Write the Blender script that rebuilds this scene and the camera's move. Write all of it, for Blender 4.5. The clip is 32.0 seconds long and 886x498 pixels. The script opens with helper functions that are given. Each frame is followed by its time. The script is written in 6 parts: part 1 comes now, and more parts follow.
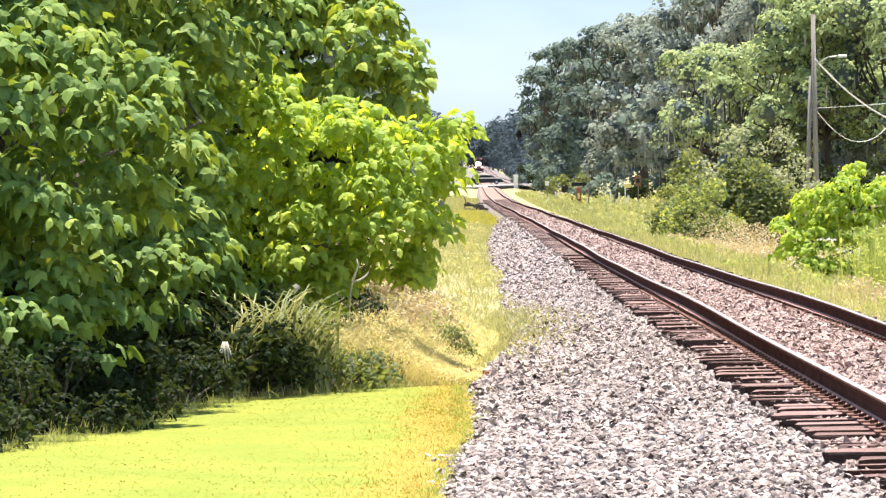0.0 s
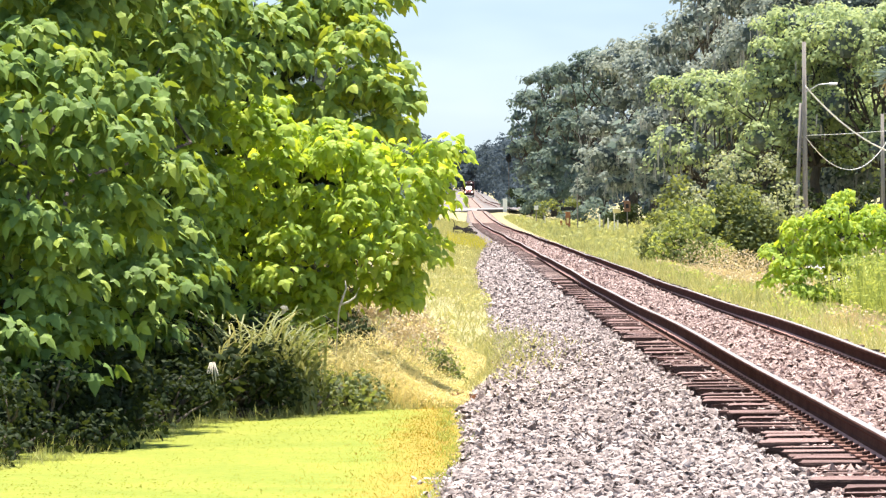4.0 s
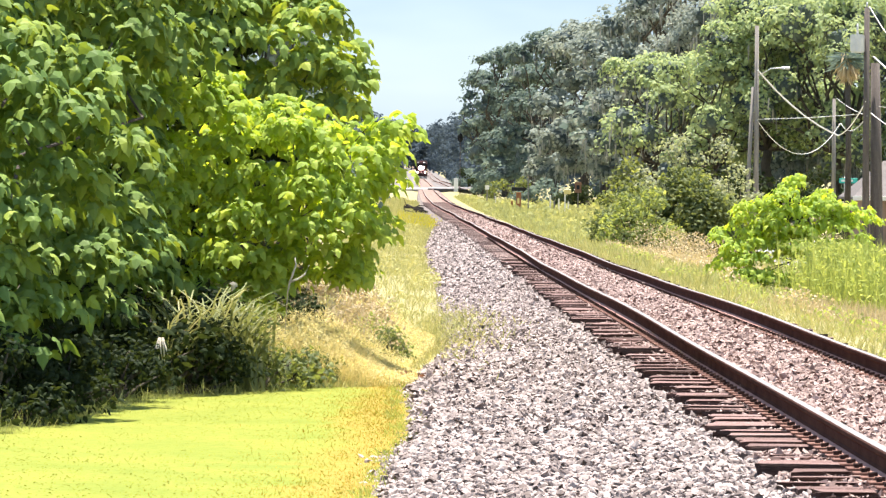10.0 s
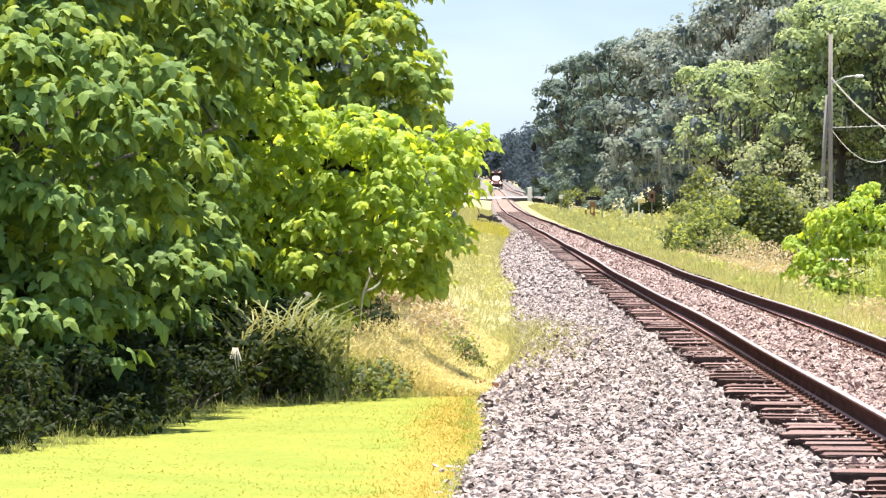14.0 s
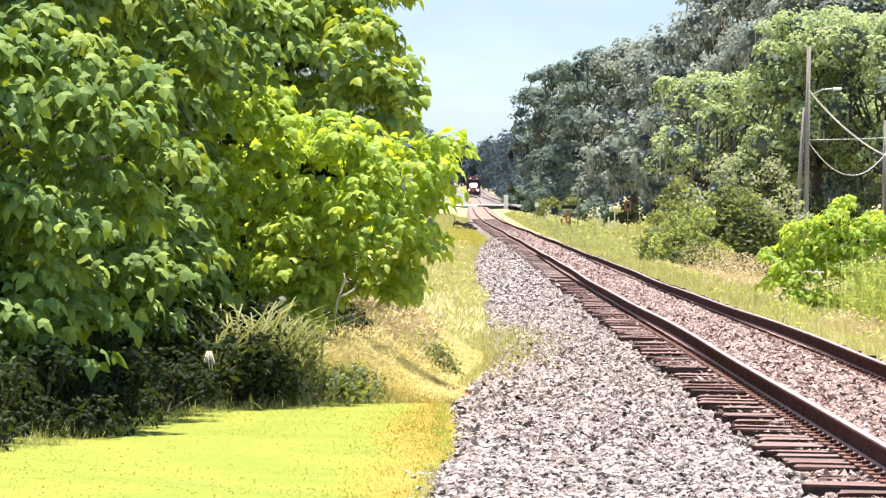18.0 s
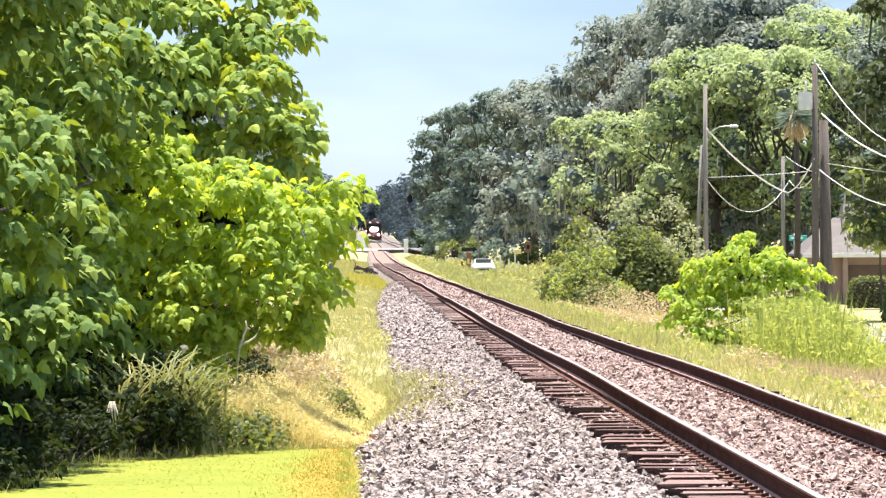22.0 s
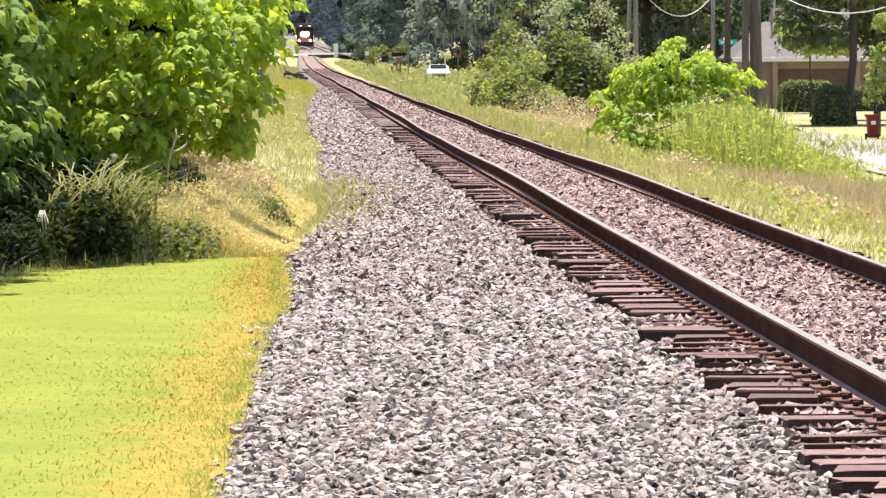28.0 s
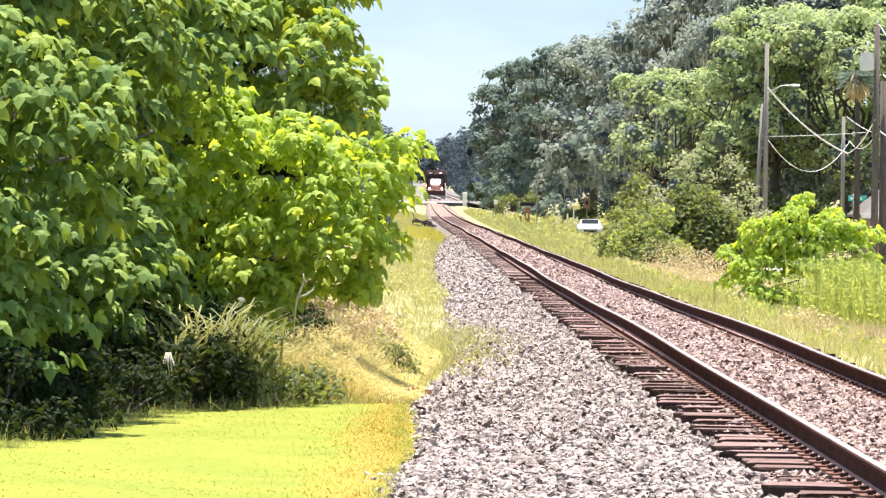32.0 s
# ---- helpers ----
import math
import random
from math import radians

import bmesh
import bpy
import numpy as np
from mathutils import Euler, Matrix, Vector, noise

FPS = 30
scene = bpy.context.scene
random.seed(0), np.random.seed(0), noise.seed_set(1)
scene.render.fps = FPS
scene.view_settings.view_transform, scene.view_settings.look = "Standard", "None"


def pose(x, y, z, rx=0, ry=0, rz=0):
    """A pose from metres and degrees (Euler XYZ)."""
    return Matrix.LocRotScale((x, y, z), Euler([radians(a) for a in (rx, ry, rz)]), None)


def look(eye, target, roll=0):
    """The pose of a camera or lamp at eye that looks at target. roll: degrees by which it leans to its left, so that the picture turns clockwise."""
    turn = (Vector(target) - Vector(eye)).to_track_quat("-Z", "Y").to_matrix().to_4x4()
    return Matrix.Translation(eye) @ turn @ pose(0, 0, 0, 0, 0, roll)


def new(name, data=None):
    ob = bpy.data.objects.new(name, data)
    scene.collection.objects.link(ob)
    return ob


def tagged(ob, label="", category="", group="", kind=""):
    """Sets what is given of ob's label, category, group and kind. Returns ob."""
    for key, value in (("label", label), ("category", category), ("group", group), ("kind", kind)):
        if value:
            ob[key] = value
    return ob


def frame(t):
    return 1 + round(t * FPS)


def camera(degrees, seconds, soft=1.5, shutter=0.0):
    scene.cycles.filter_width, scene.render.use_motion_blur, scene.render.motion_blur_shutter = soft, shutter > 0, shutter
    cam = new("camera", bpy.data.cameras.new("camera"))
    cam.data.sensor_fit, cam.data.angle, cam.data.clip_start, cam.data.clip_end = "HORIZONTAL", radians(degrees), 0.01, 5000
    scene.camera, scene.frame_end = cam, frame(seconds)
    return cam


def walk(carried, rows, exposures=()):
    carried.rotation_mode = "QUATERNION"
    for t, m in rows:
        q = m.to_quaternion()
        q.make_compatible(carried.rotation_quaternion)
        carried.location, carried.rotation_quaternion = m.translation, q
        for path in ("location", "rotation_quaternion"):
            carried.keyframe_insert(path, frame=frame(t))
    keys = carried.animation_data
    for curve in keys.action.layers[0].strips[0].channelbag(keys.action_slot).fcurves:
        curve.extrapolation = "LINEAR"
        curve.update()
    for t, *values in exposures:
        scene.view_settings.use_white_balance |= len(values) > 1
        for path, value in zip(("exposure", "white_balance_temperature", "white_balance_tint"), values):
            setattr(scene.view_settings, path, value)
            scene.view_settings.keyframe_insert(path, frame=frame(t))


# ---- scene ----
LENS = 9.958
EYE = 1.76
cam = camera(LENS, 32.0, soft=1.35)
# seconds, tilt, lean, turn: the camera stands beside the track and is only swung about, a little higher at the end
ROWS = [
    (0.0, 89.249, 1.167, 0.261),
    (0.5, 89.283, 0.894, 0.060),
    (1.0, 89.089, 0.615, 0.287),
    (1.5, 88.739, 0.377, 0.739),
    (2.0, 88.994, 0.460, 0.571),
    (2.5, 89.426, 0.634, 0.088),
    (3.0, 89.569, 0.676, -0.085),
    (3.5, 89.545, 0.623, 0.057),
    (5.5, 89.433, 0.297, 0.146),
    (6.0, 89.406, 0.273, 0.166),
    (6.5, 89.260, 0.409, 0.222),
    (7.0, 89.074, 0.430, 0.274),
    (7.5, 89.028, 0.093, 0.392),
    (8.0, 89.230, -0.413, 0.502),
    (8.5, 89.427, -0.739, 0.418),
    (9.0, 89.223, -0.704, 0.131),
    (9.5, 89.135, -0.500, -0.183),
    (10.0, 89.269, -0.320, -0.413),
    (10.5, 89.345, -0.183, -0.281),
    (11.0, 89.256, -0.113, 0.125),
    (11.5, 89.249, -0.014, 0.410),
    (12.0, 89.433, -0.013, 0.525),
    (12.5, 89.499, -0.099, 0.575),
    (13.0, 89.460, -0.112, 0.554),
    (13.5, 89.393, -0.082, 0.485),
    (14.0, 89.373, -0.126, 0.418),
    (14.5, 89.389, -0.263, 0.400),
    (15.0, 89.425, -0.469, 0.347),
    (15.5, 89.489, -0.546, 0.258),
    (17.5, 89.524, -0.837, 0.208),
    (18.0, 89.450, -0.994, 0.149),
    (18.5, 89.350, -1.236, 0.100),
    (19.0, 89.500, -1.255, 0.077),
    (19.5, 89.820, -0.812, -0.141),
    (20.0, 90.115, -0.194, -0.611),
    (20.5, 90.221, 0.070, -1.125),
    (21.0, 90.148, 0.004, -1.369),
    (21.5, 90.097, 0.006, -1.273),
    (22.0, 89.955, 0.219, -0.977),
    (22.5, 89.820, 0.426, -0.712),
    (23.0, 89.932, 0.473, -0.617),
    (23.5, 90.644, 0.352, -0.677),
    (24.0, 91.189, 0.387, -0.468),
    (24.5, 91.187, 0.576, -0.263),
    (26.5, 90.002, 1.154, 0.240),
    (27.0, 89.588, 0.837, -0.254),
    (27.5, 88.578, 0.508, -1.120),
    (28.0, 87.750, 0.362, -1.766),
    (28.5, 87.816, 0.224, -2.024),
    (29.0, 88.593, 0.050, -1.851),
    (29.5, 89.230, -0.053, -1.453),
    (30.0, 89.440, -0.142, -1.123),
    (30.5, 89.421, -0.252, -0.907),
    (31.0, 89.412, -0.468, -0.640),
    (31.5, 89.430, -0.659, -0.446),
    (32.0, 89.425, -0.807, -0.314),
]
walk(cam, [(t, pose(0, 0, EYE + 0.03 * (t > 26), rx, ry, rz)) for t, rx, ry, rz in ROWS],
     exposures=((0.0, 1.5), (27.0, 1.5), (27.9, 1.15), (28.7, 1.15), (29.6, 1.5), (32.0, 1.5)))

# ---- light ----
SUN_AZ, SUN_EL = radians(18), radians(78)
to_sun = Vector((math.sin(SUN_AZ) * math.cos(SUN_EL), math.cos(SUN_AZ) * math.cos(SUN_EL), math.sin(SUN_EL)))
sun = new("sun", bpy.data.lights.new("sun", "SUN"))
sun.data.energy, sun.data.angle, sun.data.color = 5.0, radians(0.6), (1.0, 0.915, 0.825)
sun.matrix_world = look((0, 0, 60), Vector((0, 0, 60)) - to_sun)

world = bpy.data.worlds.new("sky")
scene.world = world
world.use_nodes = True
wt = world.node_tree
wt.nodes.clear()
sky = wt.nodes.new("ShaderNodeTexSky")
sky.sky_type = "NISHITA"
sky.sun_disc = False
sky.sun_elevation, sky.sun_rotation = SUN_EL, SUN_AZ
sky.air_density, sky.dust_density, sky.ozone_density = 1.0, 0.4, 3.0
bg = wt.nodes.new("ShaderNodeBackground")
bg.inputs["Strength"].default_value = 0.12
wo = wt.nodes.new("ShaderNodeOutputWorld")
# thin summer cloud veil
tc = wt.nodes.new("ShaderNodeTexCoord")
mp = wt.nodes.new("ShaderNodeMapping")
mp.inputs["Scale"].default_value = (1.0, 1.0, 3.5)
nz = wt.nodes.new("ShaderNodeTexNoise")
nz.inputs["Scale"].default_value, nz.inputs["Detail"].default_value = 9.0, 4.0
rp = wt.nodes.new("ShaderNodeValToRGB")
rp.color_ramp.elements[0].position, rp.color_ramp.elements[1].position = 0.35, 0.7
rp.color_ramp.elements[0].color, rp.color_ramp.elements[1].color = (0.72, 0.72, 0.72, 1), (0.9, 0.9, 0.9, 1)
mx = wt.nodes.new("ShaderNodeMixRGB")
mx.inputs["Color2"].default_value = (1.32, 1.87, 2.6, 1)
wt.links.new(tc.outputs["Generated"], mp.inputs["Vector"])
wt.links.new(mp.outputs["Vector"], nz.inputs["Vector"])
wt.links.new(nz.outputs["Fac"], rp.inputs["Fac"])
wt.links.new(rp.outputs["Color"], mx.inputs["Fac"])
wt.links.new(sky.outputs["Color"], mx.inputs["Color1"])
wt.links.new(mx.outputs["Color"], bg.inputs["Color"])
wt.links.new(bg.outputs["Background"], wo.inputs["Surface"])


# ---- materials ----
def mat(name, c1, c2, rough=0.8, scale=4.0, fine=60.0, bump=0.3, depth=0.01, metal=0.0, island=None, obj=None, coords="Position", rough2=None, stretch=None, spec=0.2):
    """Two-scale noise between two base colours, with fine relief; island or obj: a third colour mixed in piece by piece."""
    m = bpy.data.materials.new(name)
    m.use_nodes = True
    nt = m.node_tree
    n, l = nt.nodes, nt.links
    b = n["Principled BSDF"]
    b.inputs["Roughness"].default_value, b.inputs["Metallic"].default_value = rough, metal
    b.inputs["Specular IOR Level"].default_value = spec
    if coords == "Position":
        src = n.new("ShaderNodeNewGeometry").outputs["Position"]
    else:
        src = n.new("ShaderNodeTexCoord").outputs["Object"]
    if stretch:
        q = n.new("ShaderNodeMapping")
        q.inputs["Scale"].default_value = stretch
        l.new(src, q.inputs["Vector"])
        src = q.outputs["Vector"]
    a = n.new("ShaderNodeTexNoise")
    a.inputs["Scale"].default_value, a.inputs["Detail"].default_value = scale, 5
    f = n.new("ShaderNodeTexNoise")
    f.inputs["Scale"].default_value, f.inputs["Detail"].default_value = fine, 4
    l.new(src, a.inputs["Vector"])
    l.new(src, f.inputs["Vector"])
    add = n.new("ShaderNodeMath")
    add.operation = "ADD"
    l.new(a.outputs["Fac"], add.inputs[0])
    l.new(f.outputs["Fac"], add.inputs[1])
    r = n.new("ShaderNodeMapRange")
    r.inputs["From Min"].default_value, r.inputs["From Max"].default_value = 0.72, 1.28
    l.new(add.outputs[0], r.inputs["Value"])
    k = n.new("ShaderNodeMixRGB")
    k.inputs["Color1"].default_value, k.inputs["Color2"].default_value = (*c1, 1), (*c2, 1)
    l.new(r.outputs[0], k.inputs["Fac"])
    out = k.outputs["Color"]
    if island or obj:
        s = n.new("ShaderNodeNewGeometry").outputs["Random Per Island"] if island else n.new("ShaderNodeObjectInfo").outputs["Random"]
        k2 = n.new("ShaderNodeMixRGB")
        k2.inputs["Color2"].default_value = (*(island or obj), 1)
        l.new(s, k2.inputs["Fac"])
        l.new(out, k2.inputs["Color1"])
        out = k2.outputs["Color"]
    l.new(out, b.inputs["Base Color"])
    if rough2 is not None:
        rr = n.new("ShaderNodeMapRange")
        rr.inputs["To Min"].default_value, rr.inputs["To Max"].default_value = rough, rough2
        l.new(f.outputs["Fac"], rr.inputs["Value"])
        l.new(rr.outputs[0], b.inputs["Roughness"])
    if bump:
        u = n.new("ShaderNodeBump")
        u.inputs["Strength"].default_value, u.inputs["Distance"].default_value = bump, depth
        l.new(f.outputs["Fac"], u.inputs["Height"])
        l.new(u.outputs["Normal"], b.inputs["Normal"])
    return m


def leafy(name, c1, c2, c3, through_light=0.4, gloss=0.05, rough=0.5, glow_tint=(1.9, 1.75, 0.7)):
    """Foliage: each leaf its own shade between three colours, lit through when the sun is behind it."""
    m = bpy.data.materials.new(name)
    m.use_nodes = True
    nt = m.node_tree
    n, l = nt.nodes, nt.links
    n.clear()
    g = n.new("ShaderNodeNewGeometry")
    ra = n.new("ShaderNodeValToRGB")
    e = ra.color_ramp.elements
    e[0].color, e[1].color = (*c1, 1), (*c3, 1)
    mid = e.new(0.55)
    mid.color = (*c2, 1)
    nzz = n.new("ShaderNodeTexNoise")
    nzz.inputs["Scale"].default_value = 1.1
    l.new(g.outputs["Position"], nzz.inputs["Vector"])
    ad = n.new("ShaderNodeMath")
    ad.operation = "MULTIPLY_ADD"
    ad.inputs[1].default_value, ad.inputs[2].default_value = 0.6, -0.12
    l.new(g.outputs["Random Per Island"], ad.inputs[0])
    a2 = n.new("ShaderNodeMath")
    a2.operation = "MULTIPLY_ADD"
    a2.inputs[1].default_value = 0.6
    l.new(nzz.outputs["Fac"], a2.inputs[0])
    l.new(ad.outputs[0], a2.inputs[2])
    l.new(a2.outputs[0], ra.inputs["Fac"])
    d = n.new("ShaderNodeBsdfDiffuse")
    t = n.new("ShaderNodeBsdfTranslucent")
    s = n.new("ShaderNodeBsdfGlossy")
    s.inputs["Roughness"].default_value = rough
    l.new(ra.outputs["Color"], d.inputs["Color"])
    bright = n.new("ShaderNodeMixRGB")
    bright.blend_type = "MULTIPLY"
    bright.inputs["Fac"].default_value = 1
    bright.inputs["Color2"].default_value = (*glow_tint, 1)
    l.new(ra.outputs["Color"], bright.inputs["Color1"])
    l.new(bright.outputs["Color"], t.inputs["Color"])
    m1 = n.new("ShaderNodeMixShader")
    m1.inputs["Fac"].default_value = through_light
    l.new(d.outputs[0], m1.inputs[1])
    l.new(t.outputs[0], m1.inputs[2])
    m2 = n.new("ShaderNodeMixShader")
    m2.inputs["Fac"].default_value = gloss
    l.new(m1.outputs[0], m2.inputs[1])
    l.new(s.outputs[0], m2.inputs[2])
    o = n.new("ShaderNodeOutputMaterial")
    l.new(m2.outputs[0], o.inputs["Surface"])
    return m


def glow(name, c, strength):
    m = bpy.data.materials.new(name)
    m.use_nodes = True
    b = m.node_tree.nodes["Principled BSDF"]
    b.inputs["Base Color"].default_value = (*c, 1)
    b.inputs["Emission Color"].default_value = (*c, 1)
    b.inputs["Emission Strength"].default_value = strength
    return m


M_GROUND = mat("meadow_soil", (0.23, 0.21, 0.1), (0.38, 0.335, 0.175), 0.95, 0.6, 9, 0.8, 0.05)
M_LAWN = mat("lawn_turf", (0.15, 0.19, 0.026), (0.225, 0.235, 0.038), 0.95, 0.9, 14, 0.5, 0.015)
M_BED = mat("ballast_bed", (0.09, 0.076, 0.071), (0.23, 0.195, 0.182), 0.95, 3, 26, 1.0, 0.03)
M_BED_RUST = mat("ballast_bed_rusty", (0.13, 0.09, 0.075), (0.33, 0.245, 0.21), 0.95, 3, 26, 1.0, 0.03)
M_STONE = mat("crushed_granite", (0.58, 0.492, 0.465), (0.43, 0.364, 0.34), 0.95, 8, 90, 0.4, 0.004, island=(0.15, 0.122, 0.113), spec=0.05)
M_STONE_RUST = mat("rusty_granite", (0.6, 0.47, 0.435), (0.41, 0.31, 0.283), 0.9, 8, 90, 0.4, 0.004, island=(0.18, 0.125, 0.11), spec=0.05)
# sleeper tops light and sides dark: sun and shade put into the colour
M_TIE = mat("lit_sleeper_top", (0.15, 0.088, 0.08), (0.38, 0.255, 0.235), 0.85, 3, 30, 0.9, 0.012, obj=(0.1, 0.06, 0.054), stretch=(0.6, 6, 6))
M_TIE_SIDE = mat("shaded_sleeper_side", (0.03, 0.019, 0.016), (0.09, 0.056, 0.048), 0.85, 3, 30, 0.9, 0.012, stretch=(0.6, 6, 6))
# paler timber for the sleepers further along
M_TIE_FAR = mat("pale_timber", (0.26, 0.185, 0.165), (0.44, 0.335, 0.3), 0.9, 3, 30, 0.9, 0.012, island=(0.2, 0.14, 0.125), stretch=(0.6, 6, 6))
M_RAIL = mat("rusted_rail_steel", (0.055, 0.03, 0.026), (0.1, 0.055, 0.046), 0.95, 2, 60, 0.3, 0.003, spec=0.0)
# foot faces are paler and pinker than the web
M_FOOT = mat("pale_rail_foot", (0.34, 0.2, 0.175), (0.44, 0.275, 0.245), 0.95, 2, 60, 0.3, 0.003, spec=0.0)
M_RAILTOP = mat("polished_rail_head", (0.2, 0.185, 0.18), (0.3, 0.28, 0.275), 0.5, 3, 40, 0.1, 0.002, metal=0.4, rough2=0.65)
M_PLATE = mat("rusty_plate", (0.12, 0.06, 0.048), (0.22, 0.12, 0.095), 0.85, 6, 60, 0.4, 0.004, metal=0.1)
M_SPIKE = mat("dark_spike_steel", (0.03, 0.018, 0.015), (0.07, 0.04, 0.032), 0.7, 6, 60, 0.2, 0.003, metal=0.3)
M_ROAD = mat("sunlit_concrete", (0.25, 0.235, 0.23), (0.31, 0.295, 0.29), 0.9, 0.8, 25, 0.3, 0.01)
M_ASPHALT = mat("old_asphalt", (0.16, 0.16, 0.165), (0.24, 0.24, 0.24), 0.9, 0.8, 25, 0.3, 0.01)
M_DRYLAWN = mat("parched_lawn", (0.24, 0.22, 0.1), (0.36, 0.31, 0.15), 0.95, 0.25, 5, 0.5, 0.02)
M_YARD = mat("pale_gravel_yard", (0.12, 0.112, 0.11), (0.2, 0.185, 0.18), 0.95, 0.3, 6, 0.6, 0.04)
M_PANEL = mat("crossing_panel_rubber", (0.05, 0.05, 0.055), (0.09, 0.085, 0.085), 0.8, 2, 25, 0.3, 0.01)
M_BARK = mat("oak_bark", (0.055, 0.046, 0.038), (0.13, 0.112, 0.095), 0.95, 2, 14, 1.0, 0.05, stretch=(3, 3, 0.6))
# dark bluish crown cores stand for inner shade and haze
M_HEART = mat("oak_crown_shade", (0.07, 0.092, 0.092), (0.13, 0.16, 0.155), 0.95, 1.2, 5, 1.0, 0.2)

M_TWIG = mat("pale_dead_wood", (0.42, 0.38, 0.31), (0.62, 0.57, 0.48), 0.9, 6, 40, 0.6, 0.01)
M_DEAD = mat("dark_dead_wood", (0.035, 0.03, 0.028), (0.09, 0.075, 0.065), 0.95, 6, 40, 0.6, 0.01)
M_POLE = mat("weathered_pole", (0.17, 0.155, 0.14), (0.28, 0.26, 0.24), 0.9, 2, 20, 0.7, 0.02, stretch=(4, 4, 0.5))
M_POLE_DARK = mat("dark_pole", (0.075, 0.064, 0.06), (0.15, 0.13, 0.12), 0.9, 2, 20, 0.7, 0.02, stretch=(4, 4, 0.5))
M_WIRE = mat("pale_cable", (0.6, 0.6, 0.6), (0.72, 0.72, 0.72), 0.5, 4, 30, 0.0)
M_GALV = mat("galvanised_steel", (0.5, 0.51, 0.52), (0.62, 0.63, 0.64), 0.45, 4, 40, 0.1, 0.002, metal=0.6)
M_BLACK = mat("matt_black_paint", (0.012, 0.012, 0.013), (0.03, 0.03, 0.032), 0.6, 4, 40, 0.1, 0.002, coords="Object")
M_WHITE = mat("white_paint", (0.74, 0.74, 0.73), (0.82, 0.82, 0.81), 0.6, 4, 40, 0.1, 0.002, coords="Object")
M_ORANGE = mat("dull_orange_sign_paint", (0.22, 0.12, 0.07), (0.28, 0.15, 0.085), 0.6, 4, 40, 0.1, 0.002)
M_BROWN = mat("dark_brown_wood", (0.1, 0.07, 0.055), (0.15, 0.105, 0.08), 0.8, 2, 30, 0.2, 0.004)
M_RUSTY = mat("rust_brown_paint", (0.24, 0.1, 0.05), (0.36, 0.17, 0.09), 0.8, 4, 40, 0.2, 0.004)
M_YELLOW = mat("pale_yellow_paint", (0.7, 0.6, 0.25), (0.78, 0.68, 0.34), 0.7, 4, 40, 0.1, 0.002)
M_TEAL = mat("teal_sign_paint", (0.05, 0.42, 0.38), (0.07, 0.5, 0.45), 0.5, 4, 40, 0.1, 0.002)
M_STUCCO = mat("brown_brick_wall", (0.27, 0.19, 0.16), (0.36, 0.26, 0.22), 0.9, 1.5, 18, 0.4, 0.01)
M_ROOF = mat("grey_shingle", (0.12, 0.108, 0.105), (0.17, 0.155, 0.15), 0.9, 1.5, 18, 0.5, 0.02)
M_TRIM = mat("white_fascia", (0.7, 0.69, 0.67), (0.8, 0.79, 0.77), 0.7, 3, 30, 0.1, 0.003)
M_BIN = mat("maroon_plastic", (0.14, 0.02, 0.02), (0.2, 0.035, 0.03), 0.5, 4, 40, 0.1, 0.002)
M_TYRE = mat("tyre_rubber", (0.015, 0.015, 0.015), (0.03, 0.03, 0.03), 0.85, 6, 60, 0.2, 0.003, coords="Object")
M_LOCO = mat("locomotive_maroon", (0.03, 0.011, 0.011), (0.05, 0.017, 0.016), 0.6, 1.5, 30, 0.05, 0.002, coords="Object")
M_LOCO_DARK = mat("locomotive_dark_grey", (0.03, 0.03, 0.034), (0.07, 0.068, 0.07), 0.6, 1.5, 30, 0.1, 0.003, coords="Object")
M_CARSILVER = mat("silver_car_paint", (0.42, 0.44, 0.45), (0.5, 0.52, 0.52), 0.3, 2, 40, 0.0, coords="Object")
M_CARBLACK = mat("black_car_paint", (0.02, 0.022, 0.03), (0.035, 0.037, 0.045), 0.3, 2, 40, 0.0, coords="Object")
M_LIGHT = glow("headlight_glow", (1.0, 0.9, 0.82), 160.0)
M_LAMP = glow("ditch_light_glow", (1.0, 0.88, 0.8), 60.0)
M_LENS = mat("car_lamp_glass", (0.75, 0.75, 0.72), (0.85, 0.85, 0.82), 0.15, 4, 40, 0.0, coords="Object")
M_GLASS = mat("dark_window_glass", (0.012, 0.015, 0.018), (0.02, 0.024, 0.028), 0.06, 2, 20, 0.0, coords="Object")

TINT = (1.25, 1.15, 0.75)
# tree leaf tones also carry how sunlit or shaded each tree stands
L_BROAD = leafy("broad_leaf", (0.09, 0.158, 0.052), (0.165, 0.245, 0.068), (0.33, 0.4, 0.08), 0.24, 0.01, 0.5, (2.1, 1.8, 0.6))
L_YELLOWGREEN = leafy("yellow_green_broad_leaf", (0.12, 0.2, 0.065), (0.215, 0.305, 0.075), (0.47, 0.52, 0.082), 0.3, 0.01, 0.5, (2.2, 1.85, 0.62))
L_BRIGHT = leafy("bright_leaf", (0.18, 0.275, 0.075), (0.32, 0.42, 0.085), (0.52, 0.58, 0.085), 0.4, 0.01, 0.5, (2.1, 1.9, 0.65))
# understory leaf darkened to hold the shade under the trees
L_SHADE = leafy("shaded_understory_leaf", (0.018, 0.028, 0.017), (0.03, 0.043, 0.021), (0.05, 0.066, 0.027), 0.26, 0.004)
# distance haze is mixed into this oak leaf colour
L_OAK = leafy("hazed_oak_leaf", (0.1, 0.145, 0.13), (0.148, 0.195, 0.168), (0.235, 0.285, 0.23), 0.4, 0.004, 0.6, (1.4, 1.35, 1.2))
L_GARDEN = leafy("garden_leaf", (0.18, 0.24, 0.085), (0.29, 0.35, 0.115), (0.45, 0.49, 0.17), 0.42, 0.01, 0.5, (1.6, 1.5, 0.8))
